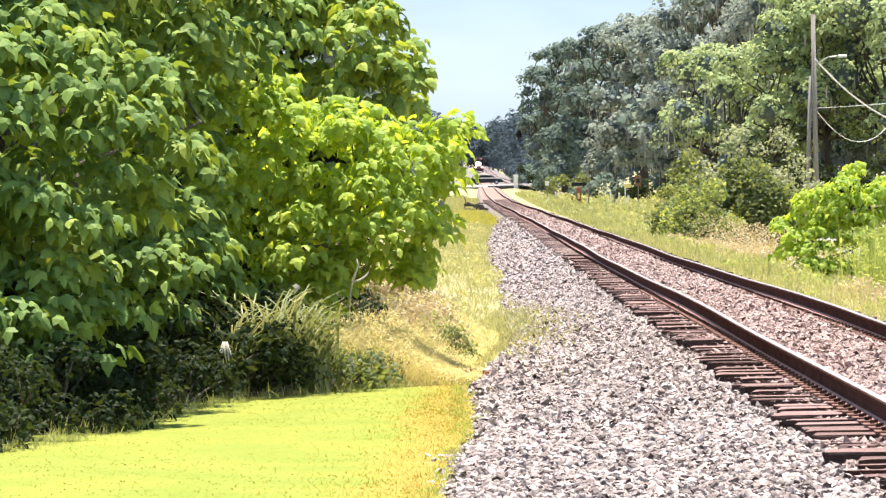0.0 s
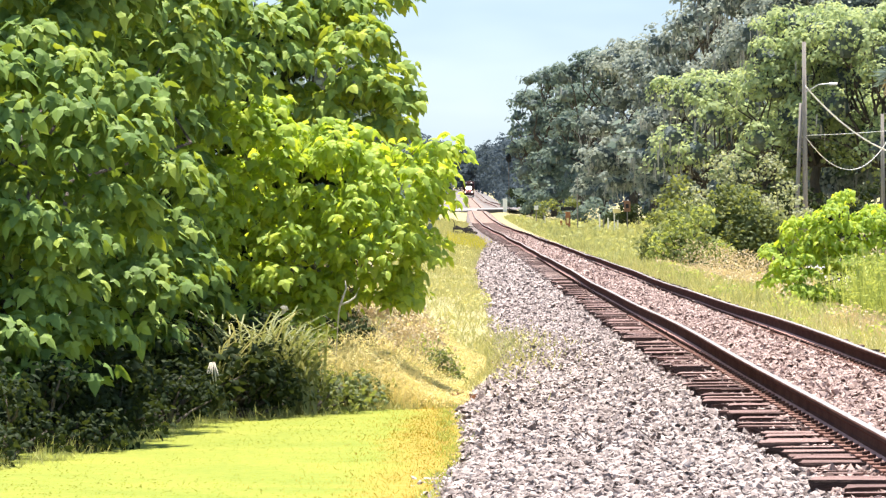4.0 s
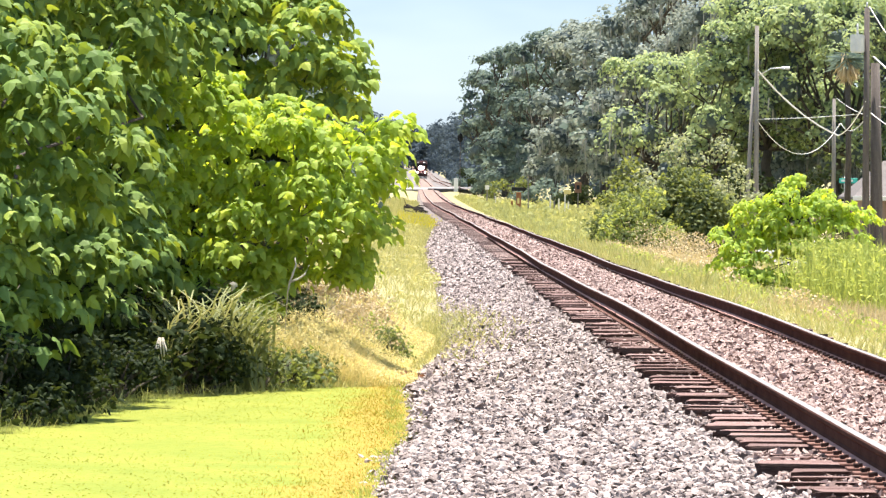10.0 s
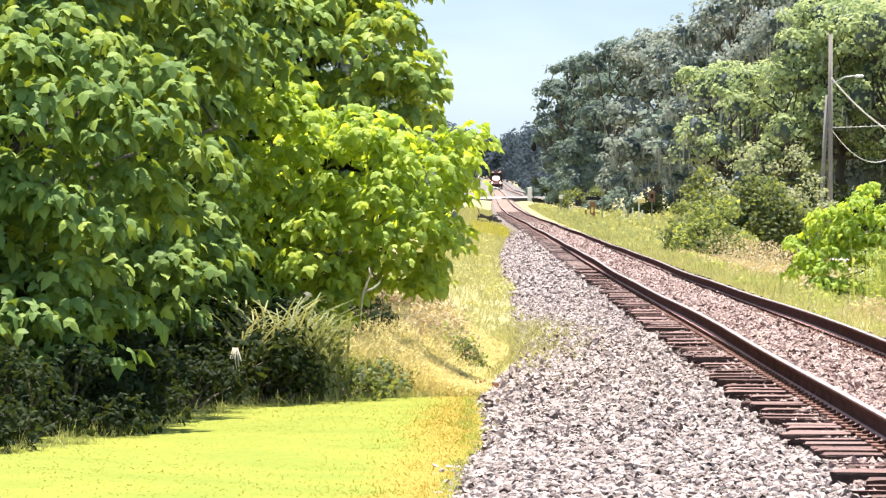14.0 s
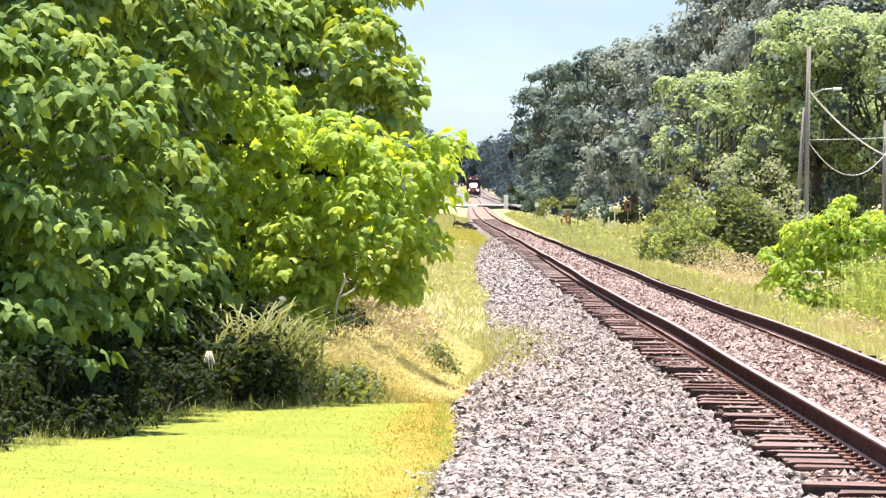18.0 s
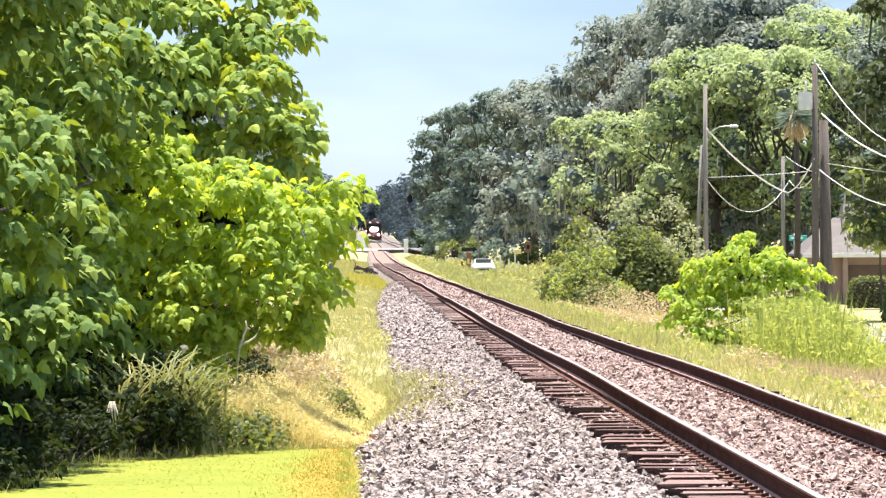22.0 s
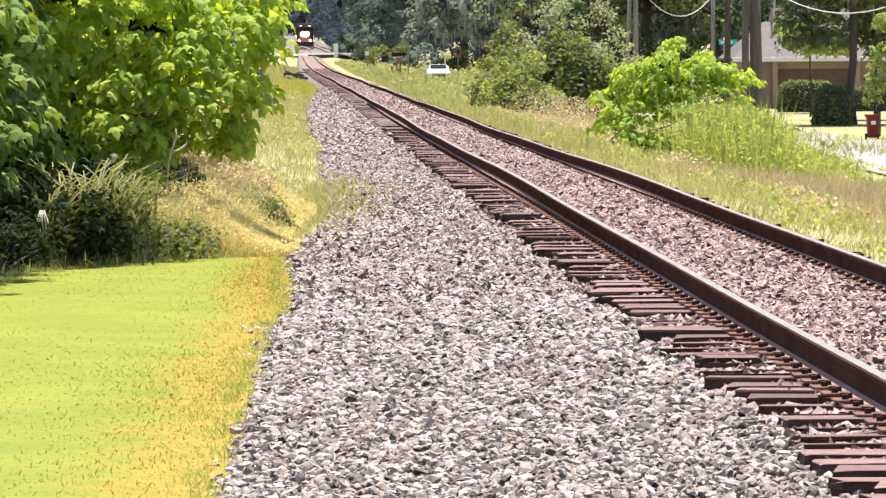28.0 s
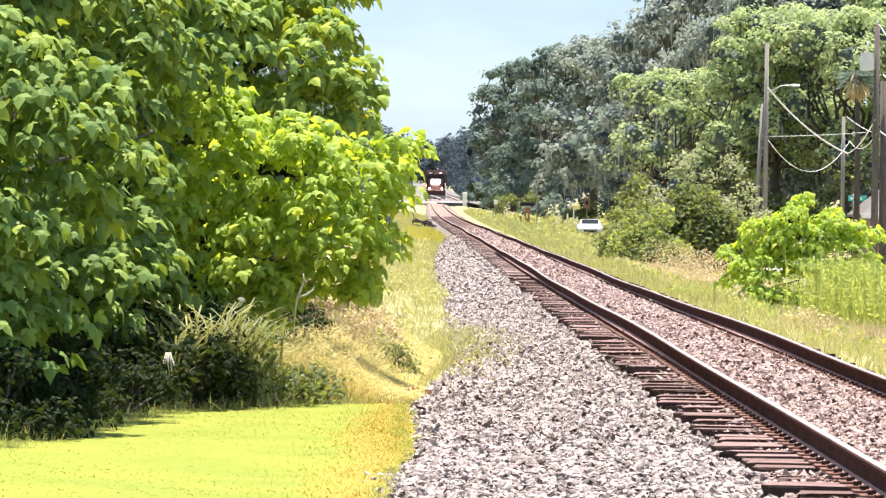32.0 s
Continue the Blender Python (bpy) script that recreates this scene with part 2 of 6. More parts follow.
L_LIVEOAK = leafy("live_oak_leaf", (0.06, 0.08, 0.045), (0.095, 0.12, 0.06), (0.17, 0.2, 0.1), 0.36, 0.01, 0.5, (1.6, 1.5, 0.8))
# light and mossy oak leaves are also blued by painted-in haze
L_OAKLIGHT = leafy("hazed_light_oak_leaf", (0.245, 0.31, 0.19), (0.36, 0.435, 0.225), (0.52, 0.56, 0.255), 0.42, 0.004, 0.6, (1.35, 1.3, 1.0))
L_OAKGREY = leafy("hazed_mossy_oak_leaf", (0.18, 0.215, 0.195), (0.262, 0.3, 0.262), (0.39, 0.418, 0.36), 0.38, 0.004, 0.6, (1.3, 1.25, 1.15))
L_BUSH = leafy("bush_leaf", (0.075, 0.102, 0.055), (0.15, 0.18, 0.082), (0.3, 0.33, 0.145), 0.4, 0.01)
L_WEEDBUSH = leafy("green_bush_leaf", (0.12, 0.16, 0.075), (0.225, 0.27, 0.11), (0.42, 0.45, 0.2), 0.4, 0.01)
L_PALE = leafy("pale_bush_leaf", (0.17, 0.195, 0.12), (0.27, 0.295, 0.18), (0.42, 0.43, 0.28), 0.4, 0.02, 0.5, (1.4, 1.35, 0.9))
# blue-grey haze of the distance is put into this leaf colour
L_FAR = leafy("hazed_distant_leaf", (0.066, 0.088, 0.107), (0.073, 0.097, 0.118), (0.082, 0.108, 0.13), 0.35, 0.0, 0.5, (1.1, 1.1, 1.1))
L_MOSS = leafy("spanish_moss", (0.24, 0.25, 0.23), (0.34, 0.34, 0.315), (0.45, 0.44, 0.4), 0.35, 0.0, 0.6, (1, 1, 1))
L_BRUSH = leafy("dead_brush", (0.34, 0.27, 0.165), (0.5, 0.41, 0.265), (0.64, 0.555, 0.385), 0.28, 0.02, 0.6, TINT)
G_LAWN = leafy("lawn_blade", (0.19, 0.225, 0.034), (0.215, 0.24, 0.037), (0.24, 0.255, 0.042), 0.25, 0.0, 0.6, TINT)
G_YELLOW = leafy("yellow_blade", (0.25, 0.235, 0.035), (0.34, 0.265, 0.045), (0.4, 0.27, 0.06), 0.35, 0.0, 0.6, (1.3, 1.25, 0.9))
G_STRAW = leafy("straw_blade", (0.5, 0.45, 0.2), (0.64, 0.56, 0.29), (0.78, 0.68, 0.4), 0.3, 0.0, 0.6, TINT)
G_VERGE = leafy("verge_blade", (0.28, 0.295, 0.12), (0.45, 0.44, 0.2), (0.61, 0.555, 0.31), 0.3, 0.0, 0.6, TINT)
G_WEED = leafy("weed_leaf", (0.2, 0.255, 0.085), (0.35, 0.405, 0.125), (0.5, 0.52, 0.18), 0.38, 0.0, 0.6, (1.5, 1.4, 0.9))
G_FLOWER = leafy("yellow_flower", (0.4, 0.4, 0.05), (0.52, 0.47, 0.05), (0.62, 0.52, 0.06), 0.3, 0.0, 0.6, TINT)
G_GREEN = leafy("green_blade", (0.26, 0.29, 0.125), (0.39, 0.41, 0.185), (0.52, 0.5, 0.27), 0.35, 0.0, 0.6, TINT)
G_REED = leafy("reed_blade", (0.15, 0.18, 0.075), (0.26, 0.28, 0.125), (0.46, 0.43, 0.28), 0.3, 0.02, 0.6, TINT)


def dry_band(m, c1, c2):
    """Dry, orange turf in a ragged band along the gravel's edge."""
    nt = m.node_tree
    n, l = nt.nodes, nt.links
    b = n["Principled BSDF"]
    old = b.inputs["Base Color"].links[0].from_socket
    pos = n.new("ShaderNodeNewGeometry").outputs["Position"]
    sep = n.new("ShaderNodeSeparateXYZ")
    l.new(pos, sep.inputs[0])
    nz1 = n.new("ShaderNodeTexNoise")
    nz1.inputs["Scale"].default_value, nz1.inputs["Detail"].default_value = 1.6, 6
    l.new(pos, nz1.inputs["Vector"])
    nz2 = n.new("ShaderNodeTexNoise")
    nz2.inputs["Scale"].default_value, nz2.inputs["Detail"].default_value = 5.0, 6
    l.new(pos, nz2.inputs["Vector"])

    def calc(op, a, v, w=None):
        q = n.new("ShaderNodeMath")
        q.operation = op
        for k, z in enumerate((a, v, w)):
            if z is None:
                continue
            if isinstance(z, (int, float)):
                q.inputs[k].default_value = z
            else:
                l.new(z, q.inputs[k])
        return q.outputs[0]
    d = calc("ADD", calc("MULTIPLY_ADD", sep.outputs["Y"], -0.0135, 0.72), sep.outputs["X"])
    wide = calc("MULTIPLY_ADD", sep.outputs["Y"], -0.012, 1.12)
    f = calc("DIVIDE", calc("ADD", d, wide), wide)
    f = calc("ADD", calc("MULTIPLY_ADD", f, 1.7, -0.3), calc("MULTIPLY_ADD", nz1.outputs["Fac"], 2.6, -1.3))
    q = n.new("ShaderNodeClamp")
    l.new(f, q.inputs["Value"])
    tone = n.new("ShaderNodeMapRange")
    tone.inputs["From Min"].default_value, tone.inputs["From Max"].default_value = 0.35, 0.65
    l.new(nz2.outputs["Fac"], tone.inputs["Value"])
    dry = n.new("ShaderNodeMixRGB")
    dry.inputs["Color1"].default_value, dry.inputs["Color2"].default_value = (*c1, 1), (*c2, 1)
    l.new(tone.outputs[0], dry.inputs["Fac"])
    k = n.new("ShaderNodeMixRGB")
    l.new(q.outputs[0], k.inputs["Fac"])
    l.new(old, k.inputs["Color1"])
    l.new(dry.outputs["Color"], k.inputs["Color2"])
    l.new(k.outputs["Color"], b.inputs["Base Color"])


dry_band(M_LAWN, (0.22, 0.19, 0.03), (0.33, 0.22, 0.048))


# ---- mesh helpers ----
def np_mesh(name, V, F, mats=None, idx=None, smooth=False):
    """A mesh from vertex and face arrays."""
    V, F = np.asarray(V, np.float32), np.asarray(F, np.int32)
    me = bpy.data.meshes.new(name)
    k = F.shape[1]
    me.vertices.add(len(V))
    me.vertices.foreach_set("co", V.ravel())
    me.loops.add(F.size)
    me.loops.foreach_set("vertex_index", F.ravel())
    me.polygons.add(len(F))
    me.polygons.foreach_set("loop_start", np.arange(0, F.size, k, dtype=np.int32))
    me.polygons.foreach_set("loop_total", np.full(len(F), k, np.int32))
    for m in mats or ():
        me.materials.append(m)
    if idx is not None:
        me.polygons.foreach_set("material_index", np.asarray(idx, np.int32))
    me.polygons.foreach_set("use_smooth", np.full(len(F), smooth))
    me.update(calc_edges=True)
    return me


def thing(name, label, category, x=0, y=0, z=0, rz=0, group="", kind=""):
    """An Empty at a thing's base, which carries its parts."""
    ob = new(name)
    ob.matrix_basis = pose(x, y, z, 0, 0, rz)
    return tagged(ob, label, category, group, kind)


def part(name, data, material, parent, label="", at=None):
    """One mesh object under a thing or under a part."""
    if isinstance(data, bmesh.types.BMesh):
        me = bpy.data.meshes.new(name)
        data.to_mesh(me)
        data.free()
    else:
        me = data
    if material is not None and not me.materials:
        me.materials.append(material)
    ob = new(name, me)
    ob.parent = parent
    if at is not None:
        ob.matrix_basis = at
    return tagged(ob, label)


def lone(name, data, material, label, category, at=None, kind="", group=""):
    return tagged(part(name, data, material, None, label, at), "", category, group, kind)


def boxes(*specs, bevel=0.01, seg=1):
    """A bmesh of bevelled blocks: (x0, x1, y0, y1, z0, z1) each."""
    bm = bmesh.new()
    for x0, x1, y0, y1, z0, z1 in specs:
        r = bmesh.ops.create_cube(bm, size=1.0)
        bmesh.ops.transform(bm, verts=r["verts"], matrix=Matrix.Translation(((x0 + x1) / 2, (y0 + y1) / 2, (z0 + z1) / 2)) @ Matrix.Diagonal((x1 - x0, y1 - y0, z1 - z0, 1)))
    if bevel:
        bmesh.ops.bevel(bm, geom=bm.edges[:], offset=bevel, segments=seg, affect="EDGES", profile=0.7)
    return bm


def tube_arrays(pts, radii, sides=7):
    """A tapered tube along a line of points."""
    pts = [Vector(p) for p in pts]
    V, F = [], []
    for i, p in enumerate(pts):
        d = (pts[min(i + 1, len(pts) - 1)] - pts[max(i - 1, 0)]).normalized()
        u = d.cross(Vector((0.31, 0.17, 0.93) if abs(d.z) < 0.8 else (1, 0.1, 0))).normalized()
        w = d.cross(u)
        for s in range(sides):
            a = 2 * math.pi * s / sides
            V.append(p + (u * math.cos(a) + w * math.sin(a)) * radii[i])
    for i in range(len(pts) - 1):
        for s in range(sides):
            F.append((i * sides + s, i * sides + (s + 1) % sides, (i + 1) * sides + (s + 1) % sides, (i + 1) * sides + s))
    n = len(V)
    V += [pts[0], pts[-1]]
    for s in range(sides):
        F.append((n, (s + 1) % sides, s, s))
        F.append((n + 1, (len(pts) - 1) * sides + s, (len(pts) - 1) * sides + (s + 1) % sides, (len(pts) - 1) * sides + (s + 1) % sides))
    return np.array([tuple(v) for v in V]), F


def tubes(name, lines, sides=7):
    """One mesh out of several tapered tubes: (points, radii) each."""
    V, F, o = [], [], 0
    for pts, radii in lines:
        v, f = tube_arrays(pts, radii, sides)
        V.append(v)
        F += [tuple(i + o for i in (q if q[2] != q[3] else q[:3])) for q in f]
        o += len(v)
    me = bpy.data.meshes.new(name)
    me.from_pydata([tuple(p) for p in np.concatenate(V)], [], F)
    me.polygons.foreach_set("use_smooth", np.full(len(me.polygons), True))
    me.update()
    return me


def scatter(template, P, X, Y, size):
    """Copies of a small template (vertices, faces) at points P, with axes X, Y (unit) and a size each."""
    tv, tf = template
    Z = np.cross(X, Y)
    V = P[:, None, :] + size[:, None, None] * (tv[None, :, 0, None] * X[:, None, :] + tv[None, :, 1, None] * Y[:, None, :] + tv[None, :, 2, None] * Z[:, None, :])
    F = tf[None] + (np.arange(len(P)) * len(tv))[:, None, None]
    return V.reshape(-1, 3), F.reshape(-1, tf.shape[1])


def unit(v):
    return v / (np.linalg.norm(v, axis=-1, keepdims=True) + 1e-9)


def joined(chunks):
    V, F, o = [], [], 0
    for v, f in chunks:
        V.append(v)
        F.append(f + o)
        o += len(v)
    return np.concatenate(V), np.concatenate(F)


STAR = (np.array([(0, 0, 0), (-.27, -.03, -.05), (-.56, .3, -.16), (-.3, .42, -.04), (-.27, .68, -.12), (0, 1.12, -.28), (.27, .68, -.12), (.3, .42, -.04), (.56, .3, -.16), (.27, -.03, -.05), (0, .4, .06)]),
        np.array([(10, k, (k + 1) % 10) for k in range(10)]))
HEART = (np.array([(0, 0, 0), (-.33, .3, -.05), (-.2, .72, -.06), (0, 1, -.16), (.2, .72, -.06), (.33, .3, -.05), (0, .42, .06)]),
         np.array([(6, i, (i + 1) % 6) for i in range(6)]))
TUFT = (np.array([(0, 0, 0), (-.5, .35, -.08), (0, 1, -.12), (.5, .42, -.05)]), np.array([(0, 2, 1), (0, 3, 2)]))
BLADE = (np.array([(-.045, 0, 0), (.045, 0, 0), (.03, .55, .1), (0, 1, .32)]), np.array([(0, 1, 2), (0, 2, 3)]))
ROCK_V = np.array([(-.5, -.45, -.4), (.5, -.4, -.45), (.42, .5, -.4), (-.46, .45, -.42), (-.36, -.4, .4), (.4, -.3, .36), (.3, .42, .45), (-.42, .33, .36)])
ROCK_F = np.array([(0, 2, 1), (0, 3, 2), (4, 5, 6), (4, 6, 7), (0, 1, 5), (0, 5, 4), (1, 2, 6), (1, 6, 5), (2, 3, 7), (2, 7, 6), (3, 0, 4), (3, 4, 7)])


def random_dirs(n, r):
    return unit(r.normal(size=(n, 3)))


def sprays(P, out, r, leaves=11, size=0.2, dome=.3, template=STAR):
    """Domed shoots at branch tips P that point out: leaves overlap like shingles, flat on top and hanging at the rim."""
    n = len(P) * leaves
    k = np.tile((np.arange(leaves) + .5) / leaves, len(P))
    c = np.repeat(P, leaves, 0)
    o = np.repeat(unit(out * [1, 1, .25] + [0, -.15, 0]), leaves, 0)
    a = np.tile(np.arange(leaves) * 2.4, len(P)) + np.repeat(r.uniform(0, 6.28, len(P)), leaves) + r.normal(0, .25, n)
    h = unit(np.stack([np.cos(a), np.sin(a), np.zeros(n)], 1) + .45 * o)
    h[:, 2] = 0
    h = unit(h)
    e = np.sqrt(k)
    R = np.repeat(dome * r.uniform(.6, 1.3, len(P)), leaves)[:, None]
    base = c + h * R * np.sin(e * 1.15)[:, None] + np.array([0, 0, 1.0]) * R * (np.cos(e * 1.15) - 1)[:, None] + o * R * .4 + r.normal(0, .045, (n, 3))
    droop = (.14 + .8 * e + r.normal(0, .2, n))[:, None]
    d = unit(h * np.cos(droop) - np.array([0, 0, 1]) * np.sin(droop))
    up = unit(np.array([0, 0, 1.0]) * np.cos(droop) + h * np.sin(droop) + r.normal(0, .42, (n, 3)))
    x = unit(np.cross(d, up))
    return scatter(template, base, x, d, size * r.uniform(.6, 1.2, n))


def blob_points(blobs, density, r, shell=(0.72, 1.0), low=-0.9):
    """Points and outward ways over the shells of ellipsoid blobs (x, y, z, radius, height factor)."""
    P, O = [], []
    for x, y, z, rad, kz in blobs:
        n = max(3, int(density * 4 * np.pi * rad * rad))
        d = random_dirs(n * 2, r)
        d = d[d[:, 2] > low][:n]
        q = d * rad * r.uniform(*shell, (len(d), 1)) * [1, 1, kz]
        P.append(q + [x, y, z])
        O.append(d)
    return np.concatenate(P), np.concatenate(O)


def cores(blobs, r, fine=2):
    """Lumpy closed hearts of leaf masses."""
    b = bmesh.new()
    bmesh.ops.create_icosphere(b, subdivisions=fine, radius=1)
    tv, tf = np.array([tuple(v.co) for v in b.verts]), np.array([[v.index for v in f.verts] for f in b.faces])
    b.free()
    chunks = [(tv * r.uniform(.7, 1.12, (len(tv), 1)) * [q[3], q[3], q[3] * q[4]] + np.array(q[:3]), tf) for q in blobs]
    return joined(chunks)


def tufts(P, O, r, size, template=TUFT, flat=0.6, jitter=.55):
    """Leaf clumps that face out and up."""
    n = len(P)
    nrm = unit(O * (1 - flat) + np.array([0, 0, flat]) + r.normal(0, jitter, (n, 3)))
    d = unit(np.cross(nrm, r.normal(size=(n, 3))))
    d[:, 2] -= 0.25
    d = unit(d)
    return scatter(template, P, unit(np.cross(d, nrm)), d, size * r.uniform(.6, 1.4, n))


def blades(P, r, height, width=1.0, lean=0.35):
    """Grass blades that stand at P."""
    n = len(P)
    d = unit(np.array([0, 0, 1.0]) + r.normal(0, lean, (n, 3)) * [1, 1, .15])
    x = unit(np.cross(d, random_dirs(n, r))) * width
    tv, tf = BLADE
    return scatter((tv, tf), P, x, d, np.asarray(height) * r.uniform(.5, 1.3, n))


# ---- the lie of the land ----
LEVELS = ((-300, 0), (250, 0.0), (400, 0.22), (560, 0.62), (735, 1.1), (776, 1.42), (820, 1.5), (900, 1.72), (1194, 2.45), (1480, 4.05), (2600, 11), (4000, 16))


def level(y):
    """Height of the track bed above its near stretch."""
    return np.interp(y, [a for a, _ in LEVELS], [b for _, b in LEVELS])


def sag(y):
    """The track's dip below the even grade, shaped to fit the camera's view."""
    return np.interp(y, [60, 80, 105, 140, 180, 225, 280, 340, 420, 520, 620, 735, 900], [0, -.04, -.08, -.11, -.11, -.09, -.1, -.16, -.24, -.27, -.23, -.14, 0])


def shift(y):
    """The track's slow bend away from the straight line, shaped to fit the camera's view."""
    return np.interp(y, [22, 32, 60, 105, 140, 180, 225, 280, 340, 420, 520, 620, 735, 900, 1000, 1100], [0, -.03, -.03, 0, .01, -.03, -.12, -.28, -.53, -.76, -.84, -.77, -.62, -.42, -.2, 0])


def smooth(a, b, v):
    t = np.clip((v - a) / (b - a), 0, 1)
    return t * t * (3 - 2 * t)


STREET_Z = -2.2


def ground_z(x, y):
    right = -0.34 + sag(y) * (1 - smooth(5.4, 6.6, x)) - 0.5 * smooth(6, 9.5, x) - 1.36 * smooth(9, 18, x) * (1 - smooth(320, 400, y))
    left = -0.22 - 0.12 * smooth(0.5, 1.5, x) + sag(y) * smooth(-.6, .3, x)
    return level(y) + np.where(x < 4, left, right) + 0.03 * np.sin(x * 0.9 + y * 0.31) * np.cos(y * 0.17)


EDGE = ((0, -0.6), (22, -0.42), (31, -0.26), (40, -0.06), (50, -0.07), (54, 0.12), (60, 0.35), (87, 0.52), (160, 0.5), (205, 0.95), (255, 1.5), (300, 1.35), (367, 0.9), (430, 0.9), (602, 1.3), (735, 1.7), (900, 2.15), (4000, 2.15))


def edge_x(y):
    """Where the ballast's shoulder meets the grass."""
    return np.interp(y, [a for a, _ in EDGE], [b for _, b in EDGE])


TRACK_X = 3.68
BED = ((0.0, -0.27), (0.06, -0.2), (0.25, -0.15), (0.7, -0.11), (1.0, -0.08))


def bed_z(x, y):
    """Top of the ballast."""
    e, o = edge_x(y), shift(y)
    f = np.clip((x - e) / (2.36 + o - e), 0, 1)
    left = np.interp(f, [a for a, _ in BED], [b for _, b in BED])
    z = np.where(x < 2.36 + o, left, np.interp(x - o, [2.36, 2.84, 2.98, 4.36, 4.5, 5.1, 5.75], [-.075, -.045, -.01, -.01, -.03, -.1, -.42]))
    return level(y) + sag(y) + z


# ---- ground ----
gx = np.array([-3000, -900, -300, -120, -60, -30, -18, -12, -9, -7, -5.5, -4.5, -3.5, -2.8, -2.2, -1.6, -1.1, -.6, -.2, .2, .6, 1, 1.6, 2.4, 3.2, 4, 4.8, 5.4, 6, 6.8, 7.6, 8.6, 10, 11.5, 13, 15, 17, 18.4, 20, 22, 24.2, 26, 29, 33, 40, 55, 90, 200, 600, 3000.0])
gy = np.concatenate([[-800, -200, -60], np.arange(-20, 130, 2.5), np.arange(130, 420, 8.0), np.arange(420, 1000, 25.0), np.arange(1000, 4100, 150.0)])
XX, YY = np.meshgrid(gx, gy)
ZZ = ground_z(XX, YY)
i = np.arange(len(gy) - 1)[:, None] * len(gx) + np.arange(len(gx) - 1)[None]
quad = np.stack([i, i + 1, i + 1 + len(gx), i + len(gx)], -1).reshape(-1, 4)
cx = (XX[:-1, :-1] + XX[1:, 1:]).ravel() / 2
cy = (YY[:-1, :-1] + YY[1:, 1:]).ravel() / 2
lawn = (cx < 0.4) & (cy < 52)
ground = lone("ground", np_mesh("ground", np.stack([XX, YY, ZZ], -1).reshape(-1, 3), quad, [M_GROUND, M_LAWN], lawn.astype(int), True), None,
              "sunlit grassy verge and mown lawn beside the track", "ground", kind="structure")


def strip(xs, ys, zf, dz=0.0):
    """A sheet over columns xs (numbers, or functions of y) and rows ys."""
    V, n = [], len(xs)
    for y in ys:
        for x in xs:
            q = float(x(y)) if callable(x) else x
            V.append((q, y, float(zf(np.array(q), np.array(y))) + dz))
    k = np.arange(len(ys) - 1)[:, None] * n + np.arange(n - 1)[None]
    return np.array(V), np.stack([k, k + 1, k + 1 + n, k + n], -1).reshape(-1, 4)


by = np.concatenate([np.arange(-60, 4, 4.0), np.arange(4, 130, 1.5), np.arange(130, 730, 8), np.arange(730, 2700, 40)])
cols = [lambda y: edge_x(y) - .02] + [(lambda f: (lambda y: edge_x(y) + f * (2.36 + shift(y) - edge_x(y))))(f) for f in (.05, .15, .3, .5, .75, 1)] + [(lambda c: (lambda y: c + shift(y)))(c) for c in (2.84, 2.98, 3.4, 3.9, 4.36, 4.5, 4.8, 5.1, 5.45, 5.75)]
V, F = strip(cols, by, bed_z)
xc = V[F].mean(1)[:, 0] - shift(V[F].mean(1)[:, 1])
ballast = lone("ballast", np_mesh("ballast", V, F, [M_BED, M_BED_RUST], ((xc > 2.4) & (xc < 5)).astype(int), True), None, "pale crushed granite ballast bed under the rails", "ballast", kind="structure")


OCTA_V = np.array([(.58, 0, -.3), (-.05, .54, -.25), (-.54, .05, -.3), (.05, -.56, -.28), (.06, -.05, .42)])
OCTA_F = np.array([(0, 1, 4), (1, 2, 4), (2, 3, 4), (3, 0, 4)])


def rocks(n, x0, x1, y0, y1, r, lo, hi, sink=0.25, bias=1.6, shape=(OCTA_V, OCTA_F)):
    """Crushed stones strewn over the ballast, thicker where it lies near."""
    u = r.uniform(0, 1, n)
    y = y0 + (y1 - y0) * u ** bias
    e = edge_x(y) + r.normal(0, .1, n) if x0 is None else x0 + shift(y)
    x = e + (x1 + shift(y) - e) * r.uniform(0, 1, n)
    s = r.uniform(lo, hi, n) * (1 + 0.35 * (y - y0) / (y1 - y0))
    P = np.stack([x, y, bed_z(x, y) + s * (.5 - sink) * .6 + r.uniform(-.016, .016, n)], 1)
    Z = unit(np.array([0, 0, 1.0]) + r.normal(0, .5, (n, 3)))
    X = unit(np.cross(Z, random_dirs(n, r)))
    Y = np.cross(Z, X)
    tv = shape[0][None] * (1 + r.uniform(-.38, .38, (n, len(shape[0]), 3))) * r.uniform(.7, 1.3, (n, 1, 3)) * [1.25, 1.0, .66]
    V = P[:, None] + s[:, None, None] * (tv[..., 0:1] * X[:, None] + tv[..., 1:2] * Y[:, None] + tv[..., 2:3] * Z[:, None])
    F = shape[1][None] + (np.arange(n) * len(shape[0]))[:, None, None]
    return V.reshape(-1, 3), F.reshape(-1, 3)


def chunk():
    """A stone's upper faces, from an icosahedron."""
    b = bmesh.new()
    bmesh.ops.create_icosphere(b, subdivisions=1, radius=.5)
    tv = np.array([tuple(v.co) for v in b.verts])
    tf = np.array([[v.index for v in f.verts] for f in b.faces if f.calc_center_median().z > -.3])
    b.free()
    return tv, tf


